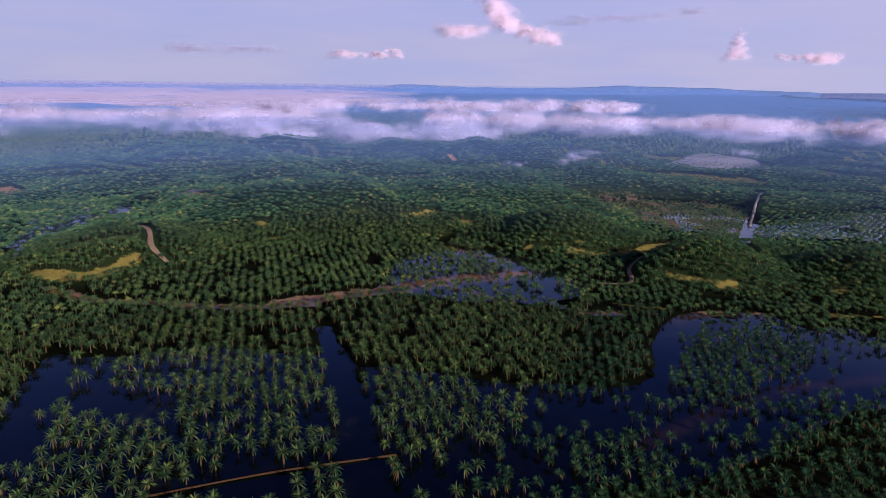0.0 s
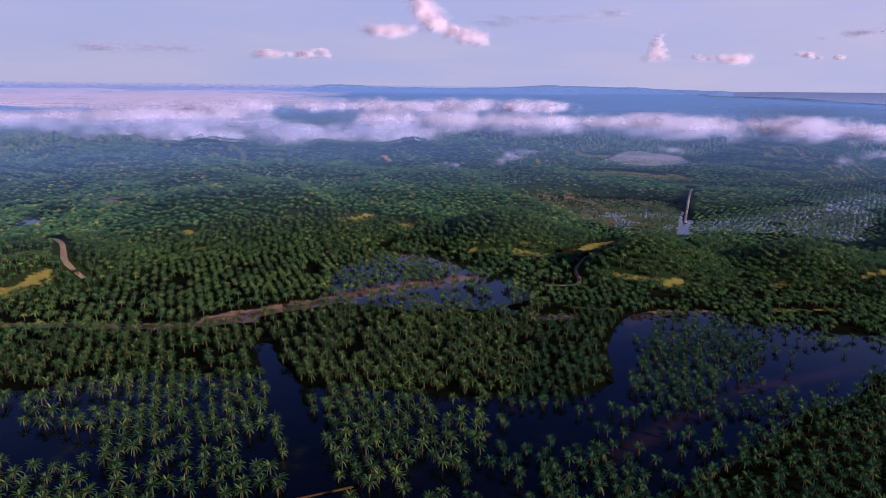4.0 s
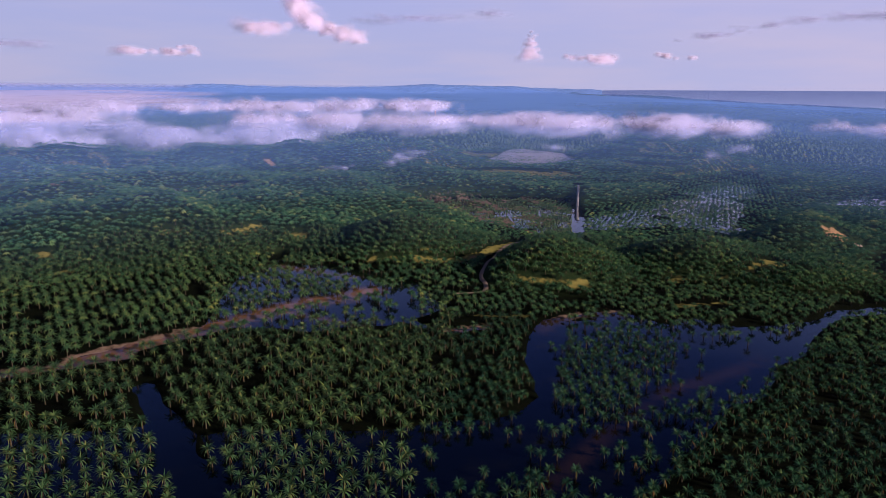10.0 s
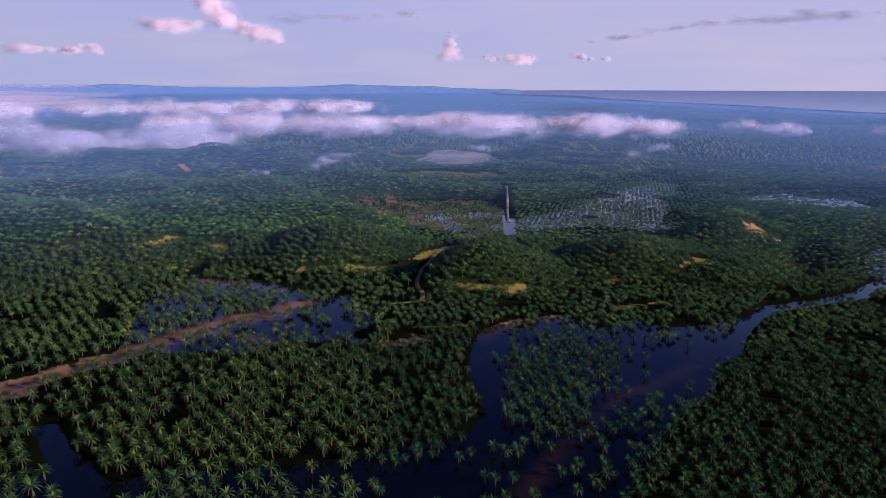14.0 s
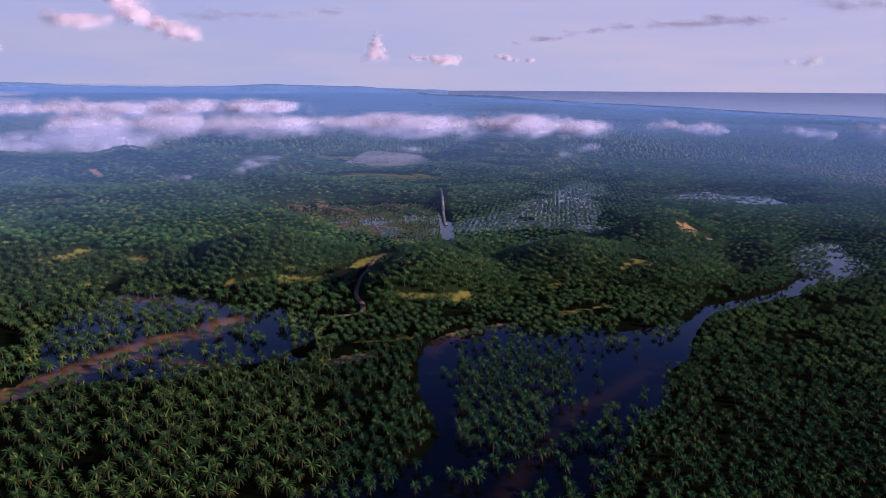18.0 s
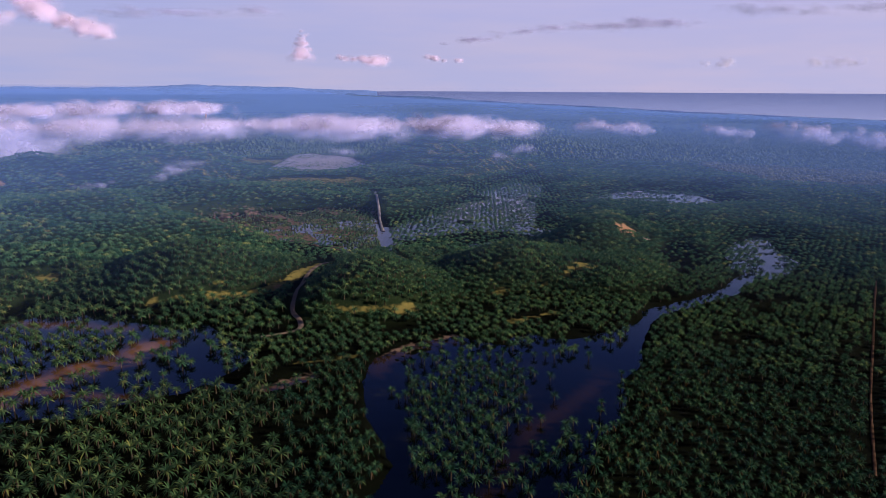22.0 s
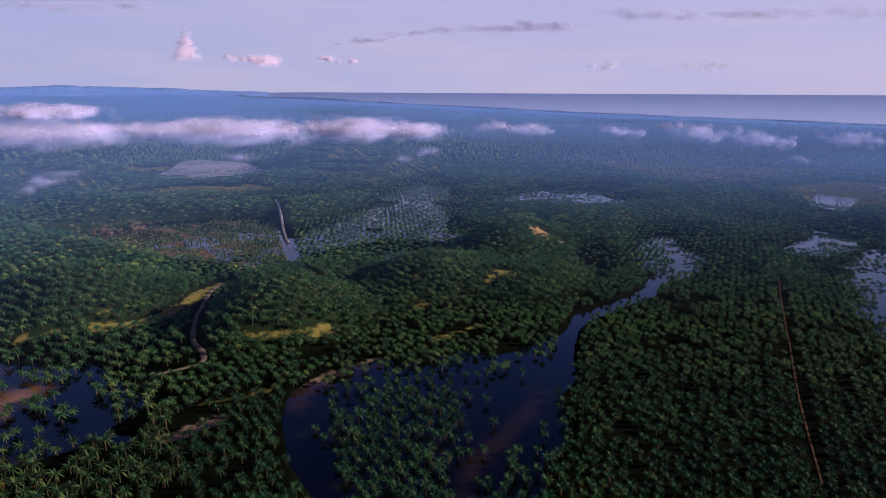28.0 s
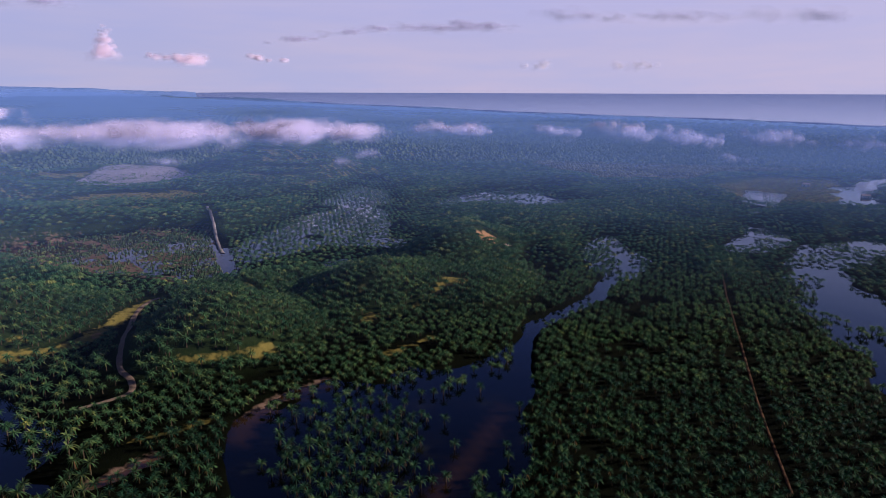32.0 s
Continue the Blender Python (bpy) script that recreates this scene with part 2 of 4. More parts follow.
CHANNELS = [  # open water: line, half-width
    ([(-81, 413), (-63, 361), (-46, 304), (-36, 266), (-25, 215)], 7),
    ([(-230, 357), (-211, 301), (-203, 269), (-195, 215)], 10),
    ([(-185, 304), (-150, 298)], 13),
    ([(366, 392), (297, 353), (240, 338), (195, 325)], 5.0),
    ([(181, 448), (150, 405), (132, 352)], 6),
    ([(255, 388), (262, 360), (250, 336)], 9),
    ([(366, 392), (395, 405), (444, 402), (494, 400), (535, 412)], 6),
    ([(535, 412), (600, 412), (640, 445), (690, 480), (716, 492)], 9),
    ([(775, 348), (875, 346)], 26),
    ([(900, 236), (823, 262), (760, 278), (690, 268), (623, 238), (509, 204), (430, 160)], 30),
    ([(1190, 284), (1290, 318), (1420, 312), (1600, 288), (1800, 200)], 32),
    ([(91, 533), (90, 504), (83, 481), (92, 465)], 4),
    ([(48, 632), (20, 622)], 7), ([(0, 668), (8, 690)], 5), ([(-30, 585), (-18, 578)], 5),
    ([(30, 512), (60, 520)], 5), ([(-5, 498), (15, 480)], 4),
    ([(336, 694), (376, 772)], 4.5),
    ([(805, 800), (900, 780), (985, 742)], 24), ([(900, 700), (915, 640)], 15), ([(850, 700), (835, 660)], 10),
    ([(1120, 420), (1180, 440)], 9), ([(1000, 400), (1040, 404)], 6),
    ([(-440, 710), (-438, 772)], 13), ([(-402, 575), (-445, 668)], 6), ([(-405, 785), (-432, 858)], 11), ([(-425, 800), (-420, 830)], 8), ([(-505, 930), (-470, 960)], 10),
]
FLOODED = [  # under shallow water: outline, share of palms that stand
    ([(-240, 215), (-228, 360), (-150, 385), (-60, 370), (-20, 215)], 0.88),
    ([(126, 350), (155, 428), (195, 446), (245, 448), (262, 412), (372, 400), (300, 345), (235, 310), (100, 235), (30, 235), (30, 285)], 0.84),
    ([(-20, 215), (-55, 360), (20, 340), (125, 330), (60, 225)], 0.85),
    ([(343, 700), (330, 760), (430, 860), (560, 920), (732, 1040), (900, 1170), (950, 1060), (845, 930), (700, 770), (577, 675), (519, 623), (456, 668)], 0.9),
    ([(179, 954), (225, 972), (296, 976), (370, 950), (440, 900), (400, 815), (340, 700), (297, 680), (268, 772), (225, 840), (195, 893)], 0.8),
    ([(482, 1420), (486, 1357), (553, 1273), (655, 1266), (711, 1475), (628, 1585)], 0.6),
    ([(785, 765), (850, 850), (945, 835), (1010, 750), (910, 590), (815, 620), (840, 713)], 0.55),
    ([(609, 530), (575, 470), (500, 440), (480, 460), (540, 500), (585, 540)], 0.45),
    ([(-470, 640), (-400, 600), (-380, 850), (-440, 980), (-600, 980), (-600, 820)], 0.82),
    ([(640, 500), (735, 505), (640, 405), (560, 395), (560, 440)], 0.93),
    ([(1060, 380), (1230, 400), (1230, 470), (1080, 450)], 0.9),
    ([(-60, 505), (-40, 600), (-20, 690), (50, 690), (110, 590), (120, 500), (70, 470), (10, 480)], 0.92),
    ([(-200, 1005), (-120, 1010), (-110, 1060), (-210, 1050)], 0.3),
]
SILTY = [  # brown water over drowned tracks: line, half-width
    ([(-318, 494), (-272, 468), (-213, 462), (-150, 454), (-97, 464)], 5), ([(-125, 466), (-98, 478), (-55, 498), (-21, 518), (12, 536), (52, 545), (72, 560)], 9),
    ([(280, 352), (240, 340), (197, 331), (140, 300), (95, 270)], 3),
    ([(170, 436), (182, 448), (205, 455), (240, 452)], 4.5),
    ([(105, 451), (135, 452)], 3.5), ([(0, 655), (38, 623), (62, 598)], 5), ([(10, 512), (45, 480)], 3),
]
TRACKS = [  # bare earth: line, half-width
    ([(-20, 259), (-73, 244), (-130, 222)], 0.8),
    ([(610, 333), (476, 284), (388, 252), (354, 239), (290, 213)], 0.7),
    ([(252, 668), (243, 666), (224, 650), (202, 619), (178, 576), (166, 551), (164, 534), (156, 522), (132, 526)], 1.6),
    ([(-330, 674), (-293, 623), (-271, 579), (-247, 555)], 2.4),
    ([(-262, 990), (-284, 1120)], 8.0), ([(-270, 1190), (-240, 1290)], 3.0),
    ([(500, 1282), (532, 1274)], 11.0), ([(532, 1274), (450, 1330)], 2.5), ([(544, 556), (558, 554)], 7.0),
    ([(564, 541), (572, 540)], 2.5), ([(11, 1266), (20, 1253)], 6.0), ([(182, 625), (190, 632)], 3.0),
    ([(-350, 862), (-295, 850)], 9.0), ([(-640, 935), (-670, 960)], 18.0),
]
CAUSEWAY = ([(378, 775), (400, 818), (502, 1006)], 1.8)   # a pale straight road, half drowned
CLEARED = [  # grassy clearings: line, half-width
    ([(239, 506), (228, 506)], 6.0), ([(228, 506), (210, 514), (194, 525), (190, 531)], 1.8),
    ([(243, 666), (214, 652), (182, 625), (157, 619), (129, 622)], 6.0), ([(87, 636), (110, 630)], 4.0),
    ([(-273, 555), (-281, 525), (-297, 510), (-345, 514)], 8.0), ([(-350, 566), (-318, 590), (-300, 596)], 8.0), ([(-313, 638), (-340, 640)], 3.5),
    ([(425, 490), (408, 495)], 4.0), ([(365, 491), (372, 492)], 3.0), ([(324, 503), (332, 504)], 3.0), ([(345, 532), (352, 532)], 3.0),
    ([(290, 450), (330, 446)], 3.0), ([(-49, 716), (-30, 730), (-10, 748)], 4.0), ([(23, 725), (34, 730)], 3.0), ([(-206, 703), (-195, 700)], 3.0),
    ([(500, 500), (505, 470)], 4.0), ([(130, 470), (170, 462)], 1.5), ([(-211, 638), (-200, 640)], 3.0), ([(-184, 666), (-170, 668)], 3.0),
    ([(212, 544), (220, 546)], 2.5), ([(-104, 723), (-85, 726)], 3.0), ([(404, 505), (418, 500)], 3.0),
]

CLUMP = [(188, 433), (229, 426), (248, 395), (217, 360), (171, 340), (140, 319), (125, 331), (147, 372)]   # a dense stand of palms between two open waters
YOUNG = [(1090, 430), (1180, 540), (1420, 490), (1490, 360), (1200, 295), (1100, 340)]        # small palms on pale grass
FOREST = [(1130, 700), (1240, 560), (1480, 540), (1600, 420), (2000, 450), (1700, 1100), (1330, 960)]   # wild brown-green forest


def slope_to(r):
    """Angle below the eye's level, in degrees, at which far country lies."""
    return np.interp(r, (2900, 4900), (3.197, 0.05))


def bowl(r):
    """Far country, folded up towards the eye's own level, as it lies on the horizon."""
    r = np.asarray(r, float)
    return np.where(r > 2900, 162 - r * np.tan(np.radians(slope_to(r))), 0)


def coast(turn):
    """Distance of the coast by heading."""
    low = np.interp(turn, (24, 28, 42, 57, 71, 84, 120), (-0.05, 0.4, 1.1, 1.75, 2.1, 2.4, 2.5))
    return np.interp(-low, (-3.197, -0.05, 0.05), (2900, 4900, 4990))


def lie(x, y):
    """Height of the ground, and how much of it is mud, earth and grass."""
    x, y = np.asarray(x, float), np.asarray(y, float)
    h = 0.7 + 1.0 * grain(x, y, 70, 1) + 0.4 * grain(x, y, 18, 2)
    for hx, hy, top, a, b, turn in HILLS:
        c, s = math.cos(radians(turn)), math.sin(radians(turn))
        u, v = ((x - hx) * c + (y - hy) * s) / a, (-(x - hx) * s + (y - hy) * c) / b
        h = h + top * np.exp(-(u * u + v * v) ** 1.3) * (0.6 + 0.55 * grain(x, y, 60, 3) + 0.25 * grain(x, y, 26, 7))
    # rolling country beyond the near flats
    wet = np.maximum.reduce([inside(x, y, outline, 45) for outline, _ in FLOODED[2:]] + [inside(x, y, YOUNG, 45)])
    for line, half in CHANNELS[6:]:
        wet = np.maximum(wet, np.clip((half + 60 - along(x, y, line)) / 40, 0, 1))
    roll = np.clip(grain(x, y, 150, 18) - 0.38, 0, 1) * 34 + grain(x, 1.4 * y, 62, 19) * 9
    h = h + roll * (1 - wet) * np.interp(np.hypot(x, y - 60), (620, 800, 1250, 1550), (0, 1, 1, 0))
    rough = grain(x, y, 14, 4) - 0.5
    for outline, share in FLOODED:
        ragged = outline[0][0] == 343
        k = inside(x, y, outline, 70) + 1.3 * (grain(x, y, 70, 5) - 0.5) if ragged else inside(x, y, outline, 10) + 0.5 * (grain(x, y, 24, 5) - 0.5)
        k = np.clip(k * 2 - 0.4, 0, 1) * (1 if share == 0.8 else np.clip((5 - h) / 3, 0, 1))
        if share in (0.6, 0.3) and outline[0][1] > 1000:      # bare fields, half drowned
            h = h + k * (0.4 if share == 0.6 else 0.5 * (grain(x, y, 34, 6) - 0.9))
            continue
        h = h * (1 - k) + k * (-0.05 + 0.8 * (grain(x, y, 12, 6) - 0.42) - 0.16 * np.clip((x - 300) / 60, 0, 1) if share == 0.8 else (-0.5 + 0.6 * (grain(x, y, 9, 6) - 0.5)) if outline[0][0] == -60 else -0.35 + 0.6 * (grain(x, y, 16, 6) - 0.45))
    mud, earth, grass = np.zeros(x.shape), np.zeros(x.shape), np.zeros(x.shape)
    for line, half in CHANNELS:
        shore = 10 * rough * min(1, half / 12) + (half * (0.9 * grain(x, y, 44, 22) + 0.6 * grain(x, y, 21, 23) - 0.75) if half > 20 else 0)
        k = np.clip((half + shore - along(x, y, line)) / 5 + 0.5, 0, 1)
        h = h * (1 - k) - 1.2 * k
    for line, half in SILTY:
        d = along(x, y, line)
        k = np.clip((half + 8 * rough - d) / 4 + 0.5, 0, 1)
        h = h * (1 - k) - 0.45 * k * (0.4 + 1.2 * grain(x, y, 11, 8))
        mud = np.maximum(mud, np.clip((half + 3 - d) / 5, 0, 1))
    for line, half in TRACKS + [CAUSEWAY]:
        d = along(x, y, line)
        earth = np.maximum(earth, np.clip((half + 1.5 - d) / 3, 0, 1) if half >= 3 and line is not CAUSEWAY[0] else 0)
        k = np.clip((half + 3 - d) / 3, 0, 1)
        h = np.where(h < 0.3, h * (1 - k) + 0.3 * k, h)
    for line, half in CLEARED:
        grass = np.maximum(grass, np.clip((0.9 * half + 6 * rough + 3 - along(x, y, line)) / 6, 0, 1))
    steps = (np.sin(h * 0.75) > 0.35) * (h > 9) * (h < 75) * (grain(x, y, 130, 14) > 0.42) * ((y > 1050) & (y < 1800))
    grass = np.maximum(grass, 0.62 * steps)
    grass = np.maximum(grass, 0.8 * (grain(x, y + 0.6 * x, 24, 15) * grain(x, y, 13, 16) > 0.71) * (h > 4))
    grass = np.maximum(grass, 0.5 * inside(x, y, YOUNG, 16))
    marsh = inside(x, y, FLOODED[4][0], 14)
    mud = np.maximum(mud, marsh * (grain(x, y, 30, 9) > 0.32) * 0.8)
    grass = np.maximum(grass, marsh * (grain(x, y, 38, 12) > 0.58) * 0.42)
    r = np.hypot(x, y - 60)
    return h + bowl(r), mud, earth, grass


def mesh_of(name, verts, faces_tri=None, faces_quad=None, mats=(), smooth=False, index=None):
    """One mesh out of arrays of corners."""
    me = bpy.data.meshes.new(name)
    parts = [f for f in (faces_tri, faces_quad) if f is not None and len(f)]
    loops = np.concatenate([f.ravel() for f in parts]).astype(np.int32)
    sizes = np.concatenate([np.full(len(f), f.shape[1], np.int32) for f in parts])
    me.vertices.add(len(verts))
    me.vertices.foreach_set("co", np.ascontiguousarray(verts, np.float32).ravel())
    me.loops.add(len(loops))
    me.loops.foreach_set("vertex_index", loops)
    me.polygons.add(len(sizes))
    me.polygons.foreach_set("loop_start", np.concatenate([[0], np.cumsum(sizes)[:-1]]).astype(np.int32))
    for m in mats:
        me.materials.append(m)
    if index is not None:
        me.polygons.foreach_set("material_index", np.ascontiguousarray(index, np.int32))
    me.polygons.foreach_set("use_smooth", np.full(len(sizes), smooth))
    me.update(calc_edges=True)
    return me


def give(me, name, values):
    """A number or a vector for each corner of a mesh."""
    values = np.ascontiguousarray(values, np.float32)
    a = me.attributes.new(name, "FLOAT" if values.ndim == 1 else "FLOAT_VECTOR", "POINT")
    a.data.foreach_set("value" if values.ndim == 1 else "vector", values.ravel())


def sheet(turns, radii):
    """Corners and faces of a fan-shaped sheet; turns in degrees to the right of +y."""
    a, r = np.meshgrid(np.radians(turns), radii, indexing="ij")
    x, y = np.sin(a) * r, np.cos(a) * r + 60
    n, m = a.shape
    k = np.arange(n * m).reshape(n, m)
    q = np.stack([k[:-1, :-1], k[:-1, 1:], k[1:, 1:], k[1:, :-1]], -1).reshape(-1, 4)
    return x.ravel(), y.ravel(), q[:, ::-1]


# ground: one sheet to the horizon, finer where the camera looks
turns = np.concatenate([np.linspace(-180, -62, 30)[:-1], np.linspace(-62, 118, 540)[:-1], np.linspace(118, 180, 16)])
radii = np.concatenate([[0.5, 40, 80, 110], 120 * (4900 / 120) ** np.linspace(0.0, 1, 340)])
gx, gy, gq = sheet(turns, radii)
gz, mud, earth, grass = lie(gx, gy)
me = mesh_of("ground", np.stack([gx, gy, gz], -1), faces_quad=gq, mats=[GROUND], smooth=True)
pale = np.maximum(inside(gx, gy, FLOODED[5][0], 8), 0.8 * inside(gx, gy, FLOODED[12][0], 14))
pale = np.maximum(pale, 0.8 * inside(gx, gy, [(-400, 840), (-350, 940), (-300, 930), (-350, 850)], 14))
for key, value in (("mud", mud), ("earth", earth), ("grass", grass), ("pale", pale)):
    give(me, key, value)
tagged(new("ground", me), "undergrowth darkened for palm shade, with bare orange earth and grassy clearings", "ground", kind="structure")

# flood water: one level sheet, seen wherever the ground dips under it
wx, wy, wq = sheet(np.linspace(-75, 130, 300), 120 * (2600 / 120) ** np.linspace(0, 1, 170))
me = mesh_of("water", np.stack([wx, wy, np.zeros(len(wx))], -1), faces_quad=wq, mats=[WATER], smooth=True)
silt = np.zeros(len(wx))
for (line, half), much in zip(SILTY, (0.6, 0.8, 0.07, 0.2, 0.5, 0.35, 0.3)):
    silt = np.maximum(silt, much * np.clip((half + 4 - along(wx, wy, line)) / 6, 0, 1) * (0.25 + 0.9 * grain(wx, wy, 22, 11)))
silt = np.maximum(silt, 0.2 * inside(wx, wy, FLOODED[4][0], 14) * grain(wx, wy, 40, 17))
give(me, "silt", silt)
tagged(new("water", me), "still dark flood water with brown silt patches", "flood water", kind="structure")

# the sea, beyond the coast
sx, sy, sq = sheet(np.linspace(24, 125, 160), np.linspace(3250, 4890, 60))
sr, sa = np.hypot(sx, sy - 60), np.degrees(np.arctan2(sx, sy - 60))
shore = np.clip((sr - coast(sa) - 60 * (grain(sa, 0 * sa, 1.5, 41) - 0.5)) / 60, -1, 1)
me = mesh_of("sea", np.stack([sx, sy, bowl(sr) + 9.0 * shore * np.clip((sa - 25) / 8, 0.02, 1)], -1), faces_quad=sq, mats=[SEA], smooth=True)
tagged(new("sea", me), "calm pale blue sea under morning haze", "sea", kind="structure")


# dirt tracks: worn ribbons of earth laid over the land
def smooth_line(points, step):
    """A softly bent line through the points."""
    p = [np.array(q, float) for q in points]
    p = [2 * p[0] - p[1]] + p + [2 * p[-1] - p[-2]]
    out = []
    for a, b, c, d in zip(p, p[1:], p[2:], p[3:]):
        for k in np.arange(0, 1, step / max(step, np.linalg.norm(c - b))):
            out.append(0.5 * (2 * b + (c - a) * k + (2 * a - 5 * b + 4 * c - d) * k * k + (3 * b - a - 3 * c + d) * k ** 3))
    return np.array(out + [p[-2]])


for line, half in TRACKS + [CAUSEWAY]:
    if half >= 3 and line is not CAUSEWAY[0]:
        continue
    mid = smooth_line(line, 2.0)
    way = np.gradient(mid, axis=0)
    way /= np.linalg.norm(way, axis=1)[:, None]
    side = np.stack([-way[:, 1], way[:, 0]], -1)
    width = half * (0.8 + 0.5 * grain(mid[:, 0], mid[:, 1], 7, 81))[:, None]
    rows = [mid + side * width * k for k in ((-1, -0.85, 0.85, 1) if line is CAUSEWAY[0] else (-1, -0.4, 0.4, 1))]
    z = [np.maximum(lie(q[:, 0], q[:, 1])[0], 0.05) + lift for q, lift in zip(rows, (0.1, 0.32, 0.32, 0.1))]
    if line is CAUSEWAY[0]:                      # a low bank across the marsh
        top = np.maximum(np.maximum.reduce(z) + 0.1, 0.45)
        z = [top - 0.4, top, top, top - 0.4]
    n = len(mid)
    v = np.concatenate([np.stack([q[:, 0], q[:, 1], h], -1) for q, h in zip(rows, z)])
    q = np.array([[j * n + i, j * n + i + 1, (j + 1) * n + i + 1, (j + 1) * n + i] for j in range(3) for i in range(n - 1)])
    tagged(new("dirt_track", mesh_of("dirt_track", v, faces_quad=q[:, ::-1], mats=[PALE if line is CAUSEWAY[0] else DIRT if half < 1.5 else WORN], smooth=True)), "pale half-drowned gravel causeway across the marsh" if line is CAUSEWAY[0] else "worn orange dirt track between the palms", "track", kind="structure")

# ---- oil palms ----
rng = np.random.default_rng(7)


def frond(length, rise, droop, width, steps):
    """A frond that arches out along +x: a folded strip that tapers to its tip."""
    s = np.linspace(0, 1, steps + 1)
    x = length * (s - 0.16 * s ** 3)
    z = length * (rise * s - droop * s ** 2)
    w = width * np.clip(np.array([0.35 + 2.6 * k if k < 0.25 else 1.0 - 0.75 * ((k - 0.25) / 0.75) ** 2 for k in s]), 0.1, 1)
    left = np.stack([x, w / 2, z - 0.18 * w], -1)
    right = np.stack([x, -w / 2, z - 0.18 * w], -1)
    v = np.concatenate([left, right])
    n = steps + 1
    q = np.array([[i, i + 1, n + i + 1, n + i] for i in range(steps)])
    return v, q


def turned(v, a):
    c, s = math.cos(a), math.sin(a)
    return np.stack([v[:, 0] * c - v[:, 1] * s, v[:, 0] * s + v[:, 1] * c, v[:, 2]], -1)


def crown(count, length, width, steps, seed):
    """The fronds of one palm round its growing tip, upright ones in the middle and hanging ones below."""
    r = np.random.default_rng(seed)
    vs, qs, n = [], [], 0
    for i in range(count):
        k = i / (count - 1)                      # 0 upright, 1 hanging
        size = length * (0.72 + 0.35 * min(1, k * 2.2)) * r.uniform(0.85, 1.12)
        v, q = frond(size, 1.3 - 1.1 * k + r.uniform(-0.14, 0.14), 0.62 + 0.05 * k + r.uniform(-0.1, 0.1), width, steps)
        v = turned(v, i * 2.399963 + r.uniform(-0.25, 0.25))
        vs.append(v), qs.append(q + n)
        n += len(v)
    return np.concatenate(vs), np.concatenate(qs)


def trunk(height, sides, radius):
    a = np.arange(sides) * 2 * math.pi / sides
    ring = np.stack([np.cos(a), np.sin(a), np.zeros(sides)], -1)
    levels = [(-1.2, 1.25), (height * 0.5, 0.95), (height, 1.15)]
    v = np.concatenate([ring * radius * k + (0, 0, z) for z, k in levels])
    q = []
    for j in range(len(levels) - 1):
        for i in range(sides):
            q.append([j * sides + i, j * sides + (i + 1) % sides, (j + 1) * sides + (i + 1) % sides, (j + 1) * sides + i])
    return v, np.array(q)


def kind_of_palm(count, length, width, steps, sides, height, dead, seed):
    """Corners, faces and materials of a whole palm: fronds, hanging dead fronds, trunk."""
    v, q = crown(count, length, width, steps, seed)
    v = v + (0, 0, height)
    m = np.zeros(len(q), int)
    for i in range(dead):
        dv, dq = frond(length * 0.7, -0.55, 0.5, width * 0.8, max(1, steps - 1))
        v2 = turned(dv, i * 2.1 + seed) + (0, 0, height - 0.2)
        q, m, v = np.concatenate([q, dq + len(v)]), np.concatenate([m, np.full(len(dq), 1)]), np.concatenate([v, v2])
    if sides:
        tv, tq = trunk(height, sides, 0.32)
        q, m, v = np.concatenate([q, tq + len(v)]), np.concatenate([m, np.full(len(tq), 2)]), np.concatenate([v, tv])
    return v, q, m


def star(points, radius, top, tips, notch=0.5):
    """A spiky umbrella: the mass of a crown as it shows from afar."""
    a = np.arange(2 * points) * math.pi / points
    k = np.arange(2 * points) % 2
    ring = np.stack([np.cos(a) * np.where(k, notch, 1) * radius, np.sin(a) * np.where(k, notch, 1) * radius, np.where(k, 0.45 * top, tips)], -1)
    v = np.concatenate([[[0, 0, top]], ring])
    n = 2 * points
    q = np.array([[0, 1 + (2 * i - 1) % n, 1 + 2 * i, 1 + (2 * i + 1) % n] for i in range(points)])
    return v, q


def with_core(kind, points, radius, top, tips, height):
    v, q, m = kind
    sv, sq = star(points, radius, top, tips)
    return np.concatenate([v, sv + (0, 0, height)]), np.concatenate([q, sq + len(v)]), np.concatenate([m, np.zeros(len(sq), int)])


NEAR_KINDS = [kind_of_palm(32, 4.0, 0.44, 3, 5, h, 2, s) for s, h in ((1, 4.2), (2, 4.9), (3, 3.7), (4, 4.5))]
MID_KINDS = [with_core(kind_of_palm(22, 4.0, 0.72, 2, 3, 4.2, 0, s), 8, 2.9, 1.3, -0.8, 4.0) for s in (5, 6, 7)]
FAR_KINDS = [(v + (0, 0, 5.0), q, np.zeros(len(q), int)) for v, q in (star(8, 4.1, 1.6, -1.2), star(7, 4.0, 1.8, -1.3))]


